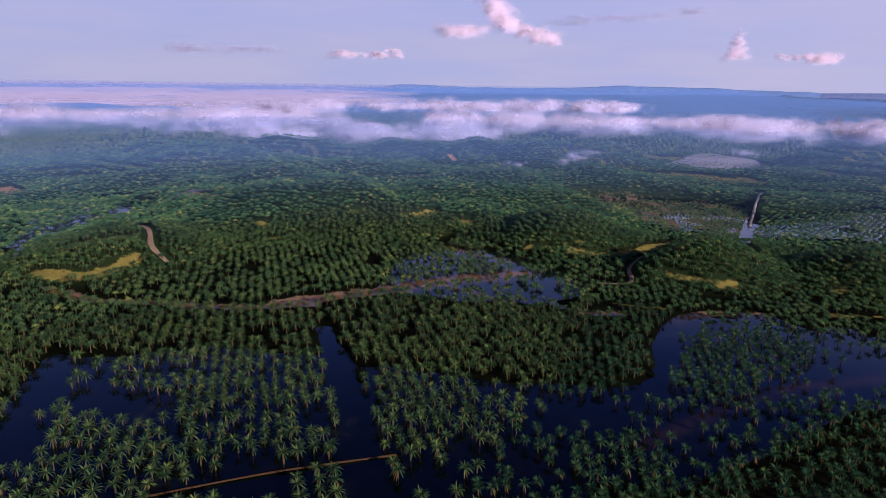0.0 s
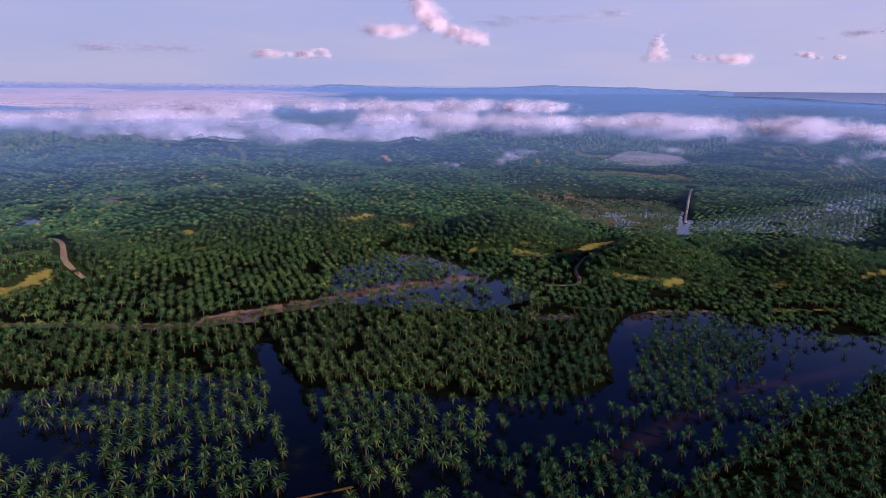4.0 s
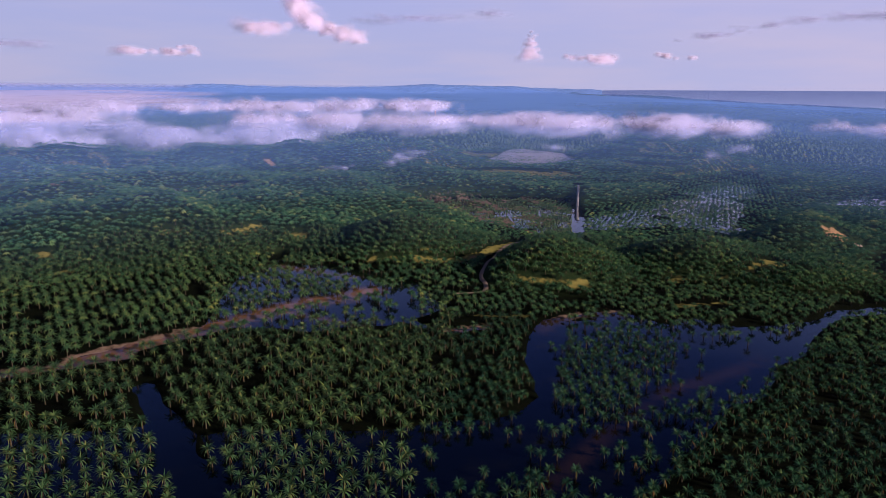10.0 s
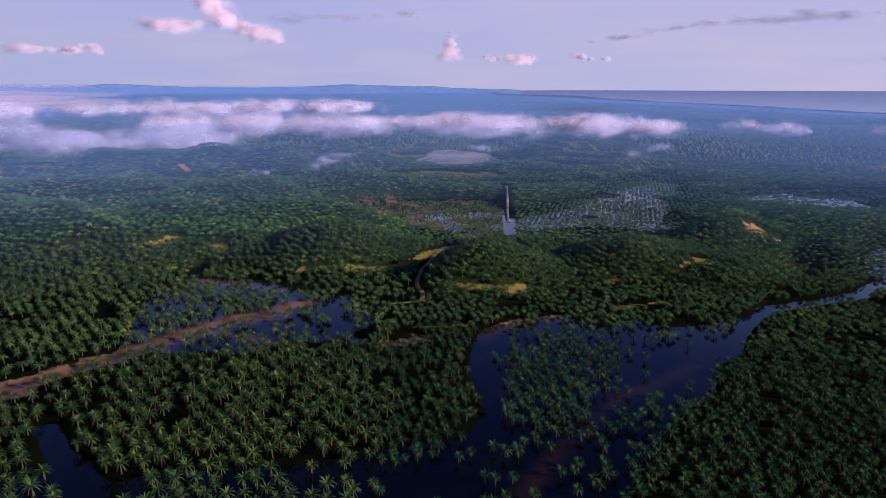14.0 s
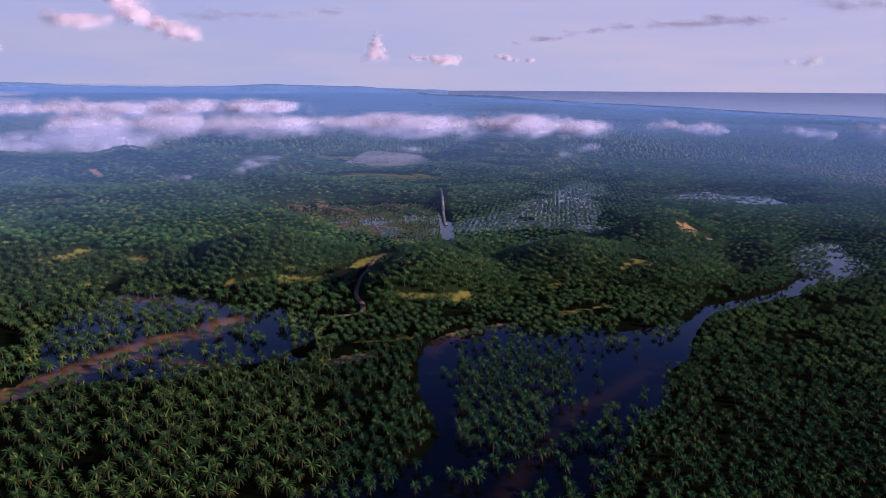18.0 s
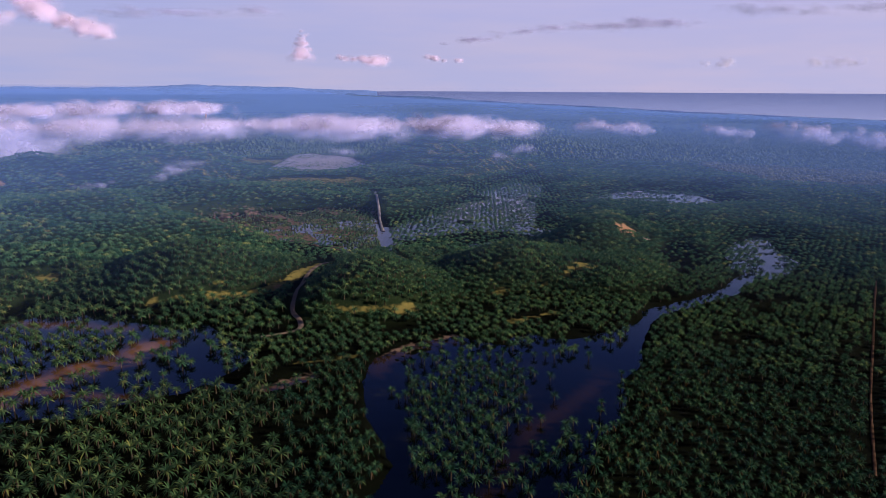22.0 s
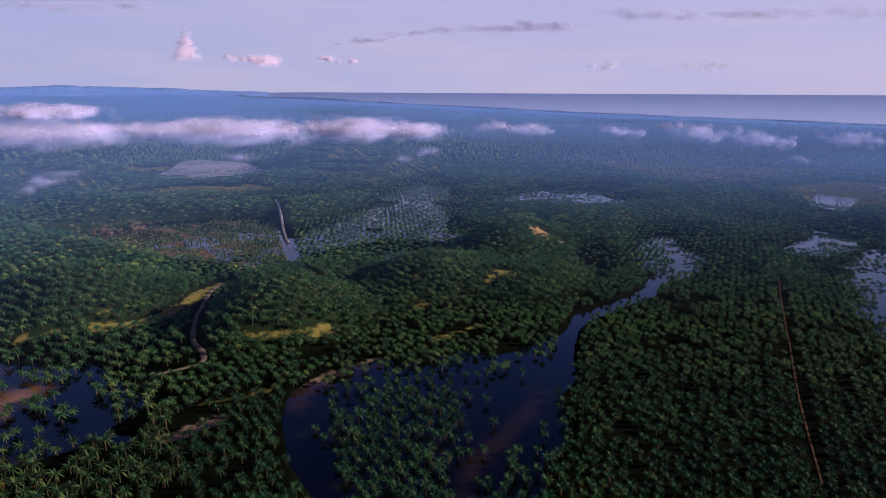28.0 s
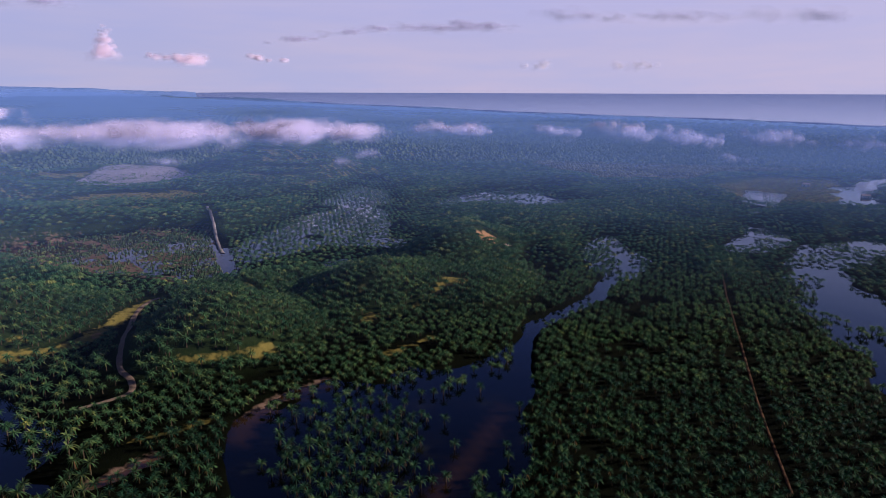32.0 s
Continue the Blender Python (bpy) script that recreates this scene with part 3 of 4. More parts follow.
def grove(name, label, spots, kinds, leaf=None):
    """Many palms in one mesh. spots: rows of x, y, z, turn, size."""
    vs, qs, ms, n = [], [], [], 0
    which = np.arange(len(spots)) % len(kinds)
    for k, (v, q, m) in enumerate(kinds):
        p = spots[which == k]
        c, s = np.cos(p[:, 3])[:, None], np.sin(p[:, 3])[:, None]
        x = (v[:, 0] * c - v[:, 1] * s) * p[:, 4:5] + p[:, 0:1]
        y = (v[:, 0] * s + v[:, 1] * c) * p[:, 4:5] + p[:, 1:2]
        z = v[:, 2] * p[:, 4:5] * p[:, 5:6] + p[:, 2:3]
        vs.append(np.stack([x, y, z], -1).reshape(-1, 3))
        qs.append((q[None] + (np.arange(len(p)) * len(v))[:, None, None] + n).reshape(-1, 4))
        ms.append(np.tile(m, len(p)))
        n += len(v) * len(p)
    me = mesh_of(name, np.concatenate(vs), faces_quad=np.concatenate(qs), mats=[leaf or PALM, DEAD, BARK], index=np.concatenate(ms))
    return tagged(new(name, me), label, "oil palms", kind="stuff")


def planted(turn, gap, box):
    """A triangular planting grid with rows along that heading."""
    x0, x1, y0, y1 = box
    reach = math.hypot(x1 - x0, y1 - y0) / 2 + gap
    i, j = np.meshgrid(np.arange(-int(reach / gap) - 2, int(reach / gap) + 3), np.arange(-int(reach / gap * 1.2) - 2, int(reach / gap * 1.2) + 3))
    u, v = (i + 0.5 * (j % 2)) * gap, j * gap * 0.866
    a = radians(turn)
    x = u * math.sin(a) + v * math.cos(a) + (x0 + x1) / 2
    y = u * math.cos(a) - v * math.sin(a) + (y0 + y1) / 2
    k = (x > x0) & (x < x1) & (y > y0) & (y < y1)
    return x[k], y[k]


def in_sight(x, y, spare=0.0):
    """The wedge of country that the flight looks over."""
    a = np.degrees(np.arctan2(x, y - 60))
    return (a > -48 - spare) & (a < 100 + spare)


def side_of(x, y):
    """Which side of the line between the western block and the denser eastern one."""
    return (x - 60) * 0.9 - (y - 330) * 0.35 + 30 * (grain(x, y, 120, 21) - 0.5)


BLOCKS = [  # heading of the rows, gap, and which block of the plantation (by a rough boundary)
    (-16, 7.8), (70, 6.5), (40, 7.2), (70, 6.6), (20, 6.2)]
px, py = [], []
BOX = (-1500, 1900, 150, 1950)
for b, (turn, gap) in enumerate(BLOCKS):
    x, y = planted(turn, gap, BOX)
    r = np.hypot(x, y - 60)
    k = in_sight(x, y) & (r < 1640)
    x, y, r = x[k], y[k], r[k]
    wob = 30 * (grain(x, y, 120, 21) - 0.5)
    side = side_of(x, y)
    block = np.where(y > 640 + wob + 0.1 * x, 2, np.where(side > 0, 1, 0))
    block = np.where((block == 2) & (x < 250), 3, block)
    rise = sum(top * np.exp(-((x - hx) / a) ** 2 - ((y - hy) / c) ** 2) for hx, hy, top, a, c, _ in HILLS[:9])
    block = np.where((rise > 3.5) & (r < 850), 4, block)
    k = (block == b) & (block != 4)
    px.append(x[k]), py.append(y[k])
# on the low hills the rows follow the contours, ring by ring
for i, (hx, hy, top, a, c, turn) in enumerate(HILLS[:9]):
    for ring in range(1, 40):
        u = ring * 5.9 / (0.5 * (a + c))
        around = np.arange(0, 2 * math.pi, 5.3 / (u * 0.5 * (a + c))) + ring * 1.7
        x, y = hx + a * u * np.cos(around), hy + c * u * np.sin(around)
        each = np.array([t2 * np.exp(-((x - x2) / a2) ** 2 - ((y - y2) / c2) ** 2) for x2, y2, t2, a2, c2, _ in HILLS[:9]])
        k = (each.argmax(0) == i) & (each.sum(0) > 3.5) & in_sight(x, y) & (np.hypot(x, y - 60) < 850)
        px.append(x[k]), py.append(y[k])
px, py = np.concatenate(px), np.concatenate(py)
px = px + rng.normal(0, 1.0, len(px))
py = py + rng.normal(0, 1.0, len(py))
pz, pmud, pearth, pgrass = lie(px, py)
lake = (along(px, py, CHANNELS[9][0]) < 40) & (grain(px, py, 30, 33) > 0.6)
lake |= (along(px, py, CHANNELS[8][0]) < 40) & (grain(px, py, 17, 40) > 0.62)
lake |= (inside(px, py, FLOODED[5][0]) > 0.5) & ((np.round((px + 0.6 * py) / 9) % 2) == 0)
lake |= (along(px, py, CHANNELS[7][0]) < 14) & (grain(px, py, 17, 34) > 0.68)
lake |= (along(px, py, [(810, 800), (900, 780), (975, 745)]) < 45) & (grain(px, py, 19, 36) > 0.4)
young, wild = inside(px, py, YOUNG) > 0.5, inside(px, py, FOREST) > 0.5
keep = ~wild & (pearth < 0.05) & ((pgrass < 0.3) | young | (inside(px, py, FLOODED[4][0]) > 0.5)) & ((pz > -0.8) | lake)
share = np.full(len(px), 0.965)
for outline, part_left in FLOODED:
    wide = outline[0][0] in (343, -60)           # the two fields with open water and ragged rims
    k = inside(px, py, outline, 30 if wide else 10) + (1.1 * (grain(px, py, 46, 39) - 0.5) if wide else 0)
    share = np.where(k > 0.62, np.minimum(share, part_left + (1.3 if outline[0][1] < 400 or wide else 0.55) * (grain(px, py, 40, 31) - 0.5)), share)
west = (px - 291) * 123 - (py - 777) * 54 < 0
share = np.where(inside(px, py, FLOODED[4][0]) > 0.5, np.where(west, 0.28, 0.92), share)
drowned = inside(px, py, FLOODED[1][0], 10) > 0.55
share = np.where(drowned, np.where(inside(px, py, CLUMP, 6) > 0.5, 0.95, 0.42 + 1.1 * (grain(px, py, 30, 37) - 0.5)), share)
for line, half in SILTY:
    share = np.where(along(px, py, line) < half - 0.5, 0.05, share)
for line, half in TRACKS + [CAUSEWAY]:
    share = np.where(along(px, py, line) < (half + 7.5 if line is CAUSEWAY[0] else half + 2 if half < 1 else half + 5.5 if half < 3 else half + 2.5 if half < 8 else half - 1.5), 0.03, share)
for line, half in CHANNELS:
    if half <= 8:
        share = np.where(along(px, py, line) < half + 2.5, 0.06, share)
share = share - 0.75 * np.clip((grain(px, py, 21, 35) - 0.74) / 0.1, 0, 1) * (np.hypot(px, py - 60) < 620) * (pz < 3)
keep &= rng.random(len(px)) < share
px, py, pz = px[keep], py[keep], pz[keep]
pr = np.hypot(px, py - 60)
spots = np.stack([px, py, np.maximum(pz, -0.6), rng.uniform(0, 6.28, len(px)), rng.normal(1.0, 0.1, len(px)).clip(0.7, 1.25),
                  rng.normal(1.0, 0.12, len(px)).clip(0.7, 1.35)], -1)
# young, small palms stand in the bare field and the marsh
spots[inside(px, py, FLOODED[4][0]) > 0.5, 4] *= 0.7
spots[(pz > 4) & (pr < 850), 4] *= 0.97
spots[(pz <= 4) & (side_of(px, py) > 0), 4] *= 0.78
spots[inside(px, py, FLOODED[5][0], 60) > 0.05, 4] *= 0.6
spots[inside(px, py, YOUNG) > 0.5, 4] *= 0.5
spots[inside(px, py, FLOODED[1][0]) > 0.5, 4] *= 1.08
close = along(px, py, [(-90, 232), (60, 240), (170, 285), (260, 300)])
order = np.argsort(close)
single = np.zeros(len(px), bool)
single[order[:300]] = True
near = ~single & (pr < 430)
mid = ~single & (pr >= 430) & (pr < 680)
far = pr >= 680
west_block = side_of(px, py) < 0
# western and farther palms take the brightened, sunlit frond copies
grove("oil_palm_grove", "rows of oil palms in flood water, fronds painted sunlit yellow-green", spots[near & west_block], NEAR_KINDS, PALM_WEST_LIT)
grove("oil_palm_grove", "rows of deep green oil palms in flood water", spots[near & ~west_block], NEAR_KINDS)
grove("oil_palm_grove", "dense rows of oil palms over low hills, fronds painted sunlit olive", spots[mid & (px < 60)], MID_KINDS, PALM_WEST_LIT)
grove("oil_palm_grove", "dense rows of oil palms over low hills", spots[mid & (px >= 60)], MID_KINDS, PALM_HILL_LIT)
grove("oil_palm_grove", "distant plantation rows, dark green", spots[far], FAR_KINDS, PALM_HILL_LIT)


def part(name, me, parent, label=""):
    ob = new(name, me)
    ob.parent = parent
    return tagged(ob, label)


# the nearest palms one by one
SINGLE_FRONDS = []
for i in range(6):
    k = i / 5
    v, q = frond(4.0 * (0.74 + 0.33 * min(1, k * 2.2)), 1.3 - 1.1 * k, 0.62 + 0.05 * k, 0.46, 4)
    SINGLE_FRONDS.append([mesh_of("frond", v, faces_quad=q, mats=[leaf]) for leaf in (PALM_NEAR, PALM_WEST_LIT_NEAR)])
TRUNKS = []
for h in (3.7, 4.2, 4.8):
    v, q = trunk(h, 8, 0.32)
    TRUNKS.append(mesh_of("trunk", v, faces_quad=q, mats=[BARK], smooth=True))
CROWNS = []
for s in (11, 12, 13):
    v, q = crown(36, 4.0, 0.44, 3, s)
    CROWNS.append([mesh_of("crown", v, faces_quad=q, mats=[leaf]) for leaf in (PALM, PALM_WEST_LIT)])
dv, dq = frond(3.4, -0.55, 0.5, 0.6, 3)
HANGING = mesh_of("dead_frond", dv, faces_quad=dq, mats=[DEAD])
for i, k in enumerate(order[:300]):
    x, y, z, a, size, tall = spots[k]
    palm = new("oil_palm")
    palm.empty_display_size = 0.5
    palm.matrix_world = Matrix.Translation((x, y, z)) @ pose(0, 0, 0, rng.normal(0, 2), rng.normal(0, 2), math.degrees(a)) @ Matrix.Scale(size, 4)
    wet = pz[k] < 0.1
    tagged(palm, "green oil palm standing in dark flood water" if wet else "green oil palm on damp dark plantation ground", "palm tree", "oil palms of the plantation")
    j = i % 3
    part("trunk", TRUNKS[j], palm)
    top = (3.7, 4.2, 4.8)[j]
    if i < 110:
        for f in range(32):
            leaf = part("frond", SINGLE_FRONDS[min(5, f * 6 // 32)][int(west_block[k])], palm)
            leaf.matrix_basis = pose(0, 0, top, rng.normal(0, 6), rng.normal(0, 5), f * 137.5 + rng.uniform(-14, 14)) @ Matrix.Scale(rng.uniform(0.85, 1.12), 4)
    else:
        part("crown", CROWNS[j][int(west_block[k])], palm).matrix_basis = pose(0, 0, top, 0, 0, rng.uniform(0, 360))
    for f in range(int(rng.integers(1, 4))):
        part("dead_frond", HANGING, palm, "withered brown hanging frond").matrix_basis = pose(0, 0, top - 0.2, 0, 0, rng.uniform(0, 360))

# ---- far woods ----
def lump(seed):
    r = np.random.default_rng(seed)
    a = np.arange(6) * math.pi / 3
    low = np.stack([np.cos(a), np.sin(a), np.full(6, -0.1)], -1) * r.uniform(0.8, 1.2, (6, 1))
    tops = np.stack([np.cos(a[::2]) * 0.5, np.sin(a[::2]) * 0.5, r.uniform(0.7, 1.0, 3)], -1)
    v = np.concatenate([low, tops])
    f = []
    for i in range(3):
        f += [[2 * i, 2 * i + 1, 6 + i], [2 * i + 1, (2 * i + 2) % 6, 6 + (i + 1) % 3], [2 * i + 1, 6 + (i + 1) % 3, 6 + i]]
    f.append([6, 7, 8])
    return v, np.array(f)


def woods(name, label, x, y, z, size, tall, mat=None):
    vs, fs, n = [], [], 0
    for k in range(3):
        v, f = lump(40 + k)
        s = slice(k, None, 3)
        p = np.stack([v[:, 0] * size[s, None] + x[s, None], v[:, 1] * size[s, None] + y[s, None], v[:, 2] * tall[s, None] + z[s, None]], -1)
        vs.append(p.reshape(-1, 3))
        fs.append((f[None] + (np.arange(len(p)) * len(v))[:, None, None] + n).reshape(-1, 3))
        n += p.shape[0] * p.shape[1]
    me = mesh_of(name, np.concatenate(vs), faces_tri=np.concatenate(fs), mats=[mat or WOODS])
    return tagged(new(name, me), label, "woods", kind="stuff")


x, y = planted(25, 8.4, (600, 1700, 350, 1600))
k = (inside(x, y, FOREST) > 0.5) & (np.hypot(x, y - 60) < 1660)
x, y = x[k] + rng.normal(0, 3, k.sum()), y[k] + rng.normal(0, 3, k.sum())
woods("wild_forest", "brown-green wild forest beyond the plantation", x, y, lie(x, y)[0], rng.uniform(3.6, 6.2, len(x)), rng.uniform(4, 8, len(x)), WILD)
x, y = planted(10, 12.5, (-2600, 3400, 200, 3000))
r = np.hypot(x, y - 60)
k = in_sight(x, y) & (r > 1630) & (r < 2900)
x, y = x[k] + rng.normal(0, 6, k.sum()), y[k] + rng.normal(0, 6, k.sum())
z = lie(x, y)[0]
k = z > -0.3
x, y, z = x[k], y[k], z[k]
woods("far_woods", "hazy dark green woods and plantation", x, y, z, rng.uniform(4.5, 7.5, len(x)), rng.uniform(4, 7.5, len(x)))
x, y = planted(35, 34, (-4700, 4900, 200, 4900))
r = np.hypot(x, y - 60)
k = in_sight(x, y) & (r > 2890) & (r < coast(np.degrees(np.arctan2(x, y - 60))) - 40) & (r < 4850)
x, y = x[k] + rng.normal(0, 8, k.sum()), y[k] + rng.normal(0, 8, k.sum())
woods("far_woods", "blue far woods towards the coast", x, y, lie(x, y)[0], rng.uniform(10, 22, len(x)), rng.uniform(4, 9, len(x)))

# scrub and dead stumps of the marsh
x, y = rng.uniform(170, 450, 9000), rng.uniform(675, 985, 9000)
k = (inside(x, y, FLOODED[4][0]) > 0.5) & (grain(x, y, 26, 38) + rng.uniform(-0.35, 0.35, len(x)) > 0.45) & (along(x, y, [(336, 694), (400, 818), (502, 1006)]) > 7)
x, y = x[k], y[k]
woods("marsh_scrub", "low scrub and drowned palm stumps in shallow water", x, y, np.maximum(lie(x, y)[0], -0.1), rng.uniform(0.5, 1.3, len(x)), rng.uniform(0.8, 3.0, len(x)))

# ---- mist and cloud ----
def vapours(name, label, puffs, mat, flat=0.55, per=7, seed=1, category="mist", wide=1.15):
    """Drifts of mist: thin curved sheets, thick in the middle and fading to their rims. puffs: rows of x, y, z, radius."""
    r = np.random.default_rng(seed)
    vs, qs, thick, sun_leant_normal, n = [], [], [], [], 0
    g = np.linspace(-1, 1, 5)
    gu, gv = [k.ravel() for k in np.meshgrid(g, g)]
    idx = np.arange(25).reshape(5, 5)
    q = np.stack([idx[:-1, :-1], idx[:-1, 1:], idx[1:, 1:], idx[1:, :-1]], -1).reshape(-1, 4)
    rim = np.clip(1 - (gu ** 2 + gv ** 2), 0, 1)
    rim = rim * rim * (3 - 2 * rim)
    for x, y, z, size in puffs:
        # sheets face between eye and sun so that they catch its light
        away = np.array((x, y - 60)) / math.hypot(x, y - 60) - np.array(sun_way[:2]) / math.hypot(*sun_way[:2])
        facing = math.atan2(away[0], away[1])
        for _ in range(per):
            a = facing + r.normal(0, 0.22)
            tilt = r.normal(0.2, 0.2)
            right = np.array([math.cos(a), -math.sin(a), 0])
            ahead = np.array([math.sin(a), math.cos(a), 0])
            up = ahead * math.sin(tilt) + np.array([0, 0, math.cos(tilt)])
            bend = ahead * math.cos(tilt) - np.array([0, 0, math.sin(tilt)])
            s = size * r.uniform(0.55, 1.0)
            off = np.array([r.normal(0, 0.6), r.normal(0, 0.6), r.normal(0, 0.3) * flat]) * size
            c = np.array([x, y, z]) + off
            p = c + (gu[:, None] * right * wide + gv[:, None] * up * flat + ((gu ** 2 + gv ** 2) * 0.35)[:, None] * bend) * s
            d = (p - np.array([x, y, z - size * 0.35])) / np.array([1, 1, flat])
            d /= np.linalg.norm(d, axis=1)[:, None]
            # lean normals to sun, then eye: brightness is built into the puffs
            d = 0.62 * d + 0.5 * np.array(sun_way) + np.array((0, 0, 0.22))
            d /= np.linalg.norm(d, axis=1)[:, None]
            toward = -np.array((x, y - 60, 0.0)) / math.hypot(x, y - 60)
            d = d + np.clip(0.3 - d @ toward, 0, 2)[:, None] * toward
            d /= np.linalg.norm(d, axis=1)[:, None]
            vs.append(p), qs.append(q + n), thick.append(rim), sun_leant_normal.append(d)
            n += 25
    me = mesh_of(name, np.concatenate(vs), faces_quad=np.concatenate(qs), mats=[mat], smooth=True)
    give(me, "thickness", np.concatenate(thick))
    give(me, "sun_leant_normal", np.concatenate(sun_leant_normal))
    return tagged(new(name, me), label, category, kind="stuff")


def at(turn, up, distance):
    """A place by its heading from the start, its angle above the eye's level and its distance."""
    a, e = radians(turn), radians(up)
    return math.sin(a) * distance, math.cos(a) * distance + 60, 162 + math.tan(e) * distance


def bank(start, end, count, size, spread, seed, heaped=False):
    """Puffs along a drift, between two places given as heading, angle and distance."""
    r = np.random.default_rng(seed)
    out = []
    heaps = r.uniform(size=max(2, count // 3))
    for i in range(count):
        k = float(np.clip(r.choice(heaps) + r.normal(0, 0.05), 0, 1)) if heaped and i % 3 else r.uniform()
        t, e, d = [a + (b - a) * k for a, b in zip(start, end)]
        out.append((*at(t + r.normal(0, 0.4), e + spread * (abs(r.normal(0, 1.3)) - 0.9) * (0.5 + 0.5 * math.sin(k * count * 0.9 + seed)), d * (1 + r.normal(0, 0.03))), size * r.uniform(0.6, 1.3)))
    return out


BANKS = [
    (bank((-36, -2.4, 1950), (-9, -2.5, 1800), 50, 50, 0.7, 2, True), "ragged edge of white fog over dark plantation"),
    (bank((-23, -3.2, 1700), (-24.4, -5.3, 1600), 9, 26, 0.1, 42), "thin slanting tongue of fog"),
    (bank((-20, -3.2, 1700), (-13, -3.9, 1650), 14, 36, 0.3, 32, True), "torn wisps under the edge of the fog"),
    (bank((-8, -3.7, 1600), (3, -4.0, 1500), 16, 44, 0.22, 3, True), "white fog tongue below a low hill"),
    (bank((-12, -1.5, 2500), (17, -1.35, 2400), 46, 48, 0.06, 5), "long white fog streak over far hills"),
    (bank((-2, -2.7, 1700), (16, -3.0, 1550), 26, 50, 0.22, 4, True), "long white fog bank across the hills"),
    (bank((17, -2.6, 1550), (30, -2.9, 1500), 22, 42, 0.25, 14, True), "puffed white fog bank before the far plain"),
    (bank((31, -2.7, 1500), (41, -2.9, 1480), 17, 38, 0.22, 6, True), "white fog drifting over a hilltop"),
    ([(*at(35.5, -2.2, 1450), 34), (*at(36.0, -2.3, 1450), 30)], "bright fog puff over a hilltop"),
    (bank((46, -2.7, 1700), (52, -2.9, 1700), 9, 34, 0.14, 7, True), "small white fog patch"),
    (bank((56.5, -2.8, 1800), (59, -3.0, 1700), 5, 30, 0.2, 8, True), "small white fog patch"),
    (bank((62, -2.6, 1800), (64.5, -2.9, 1700), 6, 38, 0.15, 18, True), "small bright fog patch"),
    (bank((67, -3.2, 1800), (69.5, -3.5, 1700), 6, 36, 0.15, 19, True), "small bright fog patch"),
    (bank((70.5, -4.6, 1500), (72.5, -5.0, 1450), 4, 20, 0.15, 29, True), "thin patch of ground mist"),
    (bank((73, -3.1, 1900), (76, -3.2, 1800), 6, 36, 0.12, 9, True), "small white fog patch"),
    (bank((80, -3.5, 1900), (90, -3.7, 1800), 12, 34, 0.15, 20, True), "scattered white fog patches"),
    (bank((11, -6.4, 1050), (12.9, -5.4, 1050), 9, 13, 0.03, 21), "thin slanting wisp of mist"),
    (bank((5.7, -7.7, 1000), (6.7, -6.4, 1000), 9, 10, 0.03, 22), "thin slanting wisp of mist"),
    (bank((38, -5.3, 1200), (42, -4.3, 1250), 10, 14, 0.05, 23), "thin slanting wisp of mist"),
    (bank((24, -4.8, 1400), (27, -4.9, 1400), 5, 20, 0.1, 33, True), "thin veil of ground mist"),
]
# shadows off, as stacked sheets would darken one another
for puffs, label in BANKS:
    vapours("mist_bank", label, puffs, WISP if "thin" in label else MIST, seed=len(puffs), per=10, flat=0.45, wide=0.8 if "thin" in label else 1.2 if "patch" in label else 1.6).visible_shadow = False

# the fog sea: a lumpy sheet of fog that fills the far lowland
fx, fy, fq = sheet(np.linspace(-75, 2, 170), np.linspace(1800, 4860, 110))
fr, fa = np.hypot(fx, fy - 60), np.degrees(np.arctan2(fx, fy - 60))
lumps = (26 * grain(fx, fy, 260, 51) + 16 * grain(fx, fy, 110, 52) + 8 * grain(fx, fy, 50, 53)) * np.interp(fr, (2000, 3200, 4860), (1.0, 0.3, 0.0))
for lift, share, seed in ((40, 0.55, 61), (62, 0.6, 62), (80, 0.5, 63)):
    edge = np.clip((fr - 1980 - 500 * (grain(fx, fy, 330, seed) - 0.5) - lift * 4) / 420, 0, 1) * np.clip((-4 - fa + 9 * (grain(fx, fy, 240, seed + 5) - 0.5)) / 7, 0, 1)
    drop = np.where(fr < 2000, np.degrees(np.arctan(78 / fr)), np.interp(fr, (2000, 4650, 4860), (2.234, -0.12, -0.15)))
    z = 162 - fr * np.tan(np.radians(drop)) + 4 + 0.3 * (lift - 40) + 0.6 * lumps
    me = mesh_of("fog_sea", np.stack([fx, fy, z], -1), faces_quad=fq, mats=[FOG], smooth=True)
    give(me, "thickness", edge * share * 2 * np.interp(fr, (3600, 4700), (1.0, 0.55)))
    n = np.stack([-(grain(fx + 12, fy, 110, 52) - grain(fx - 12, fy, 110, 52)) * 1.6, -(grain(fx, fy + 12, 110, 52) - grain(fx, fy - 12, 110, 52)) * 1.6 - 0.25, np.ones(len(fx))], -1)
    # fog normals mostly follow the sun, which brightens the sheet evenly
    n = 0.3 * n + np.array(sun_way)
    give(me, "sun_leant_normal", n / np.linalg.norm(n, axis=1)[:, None])
    ob = tagged(new("fog_sea", me), "white morning fog filling the far lowland", "fog", kind="structure")
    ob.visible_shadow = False

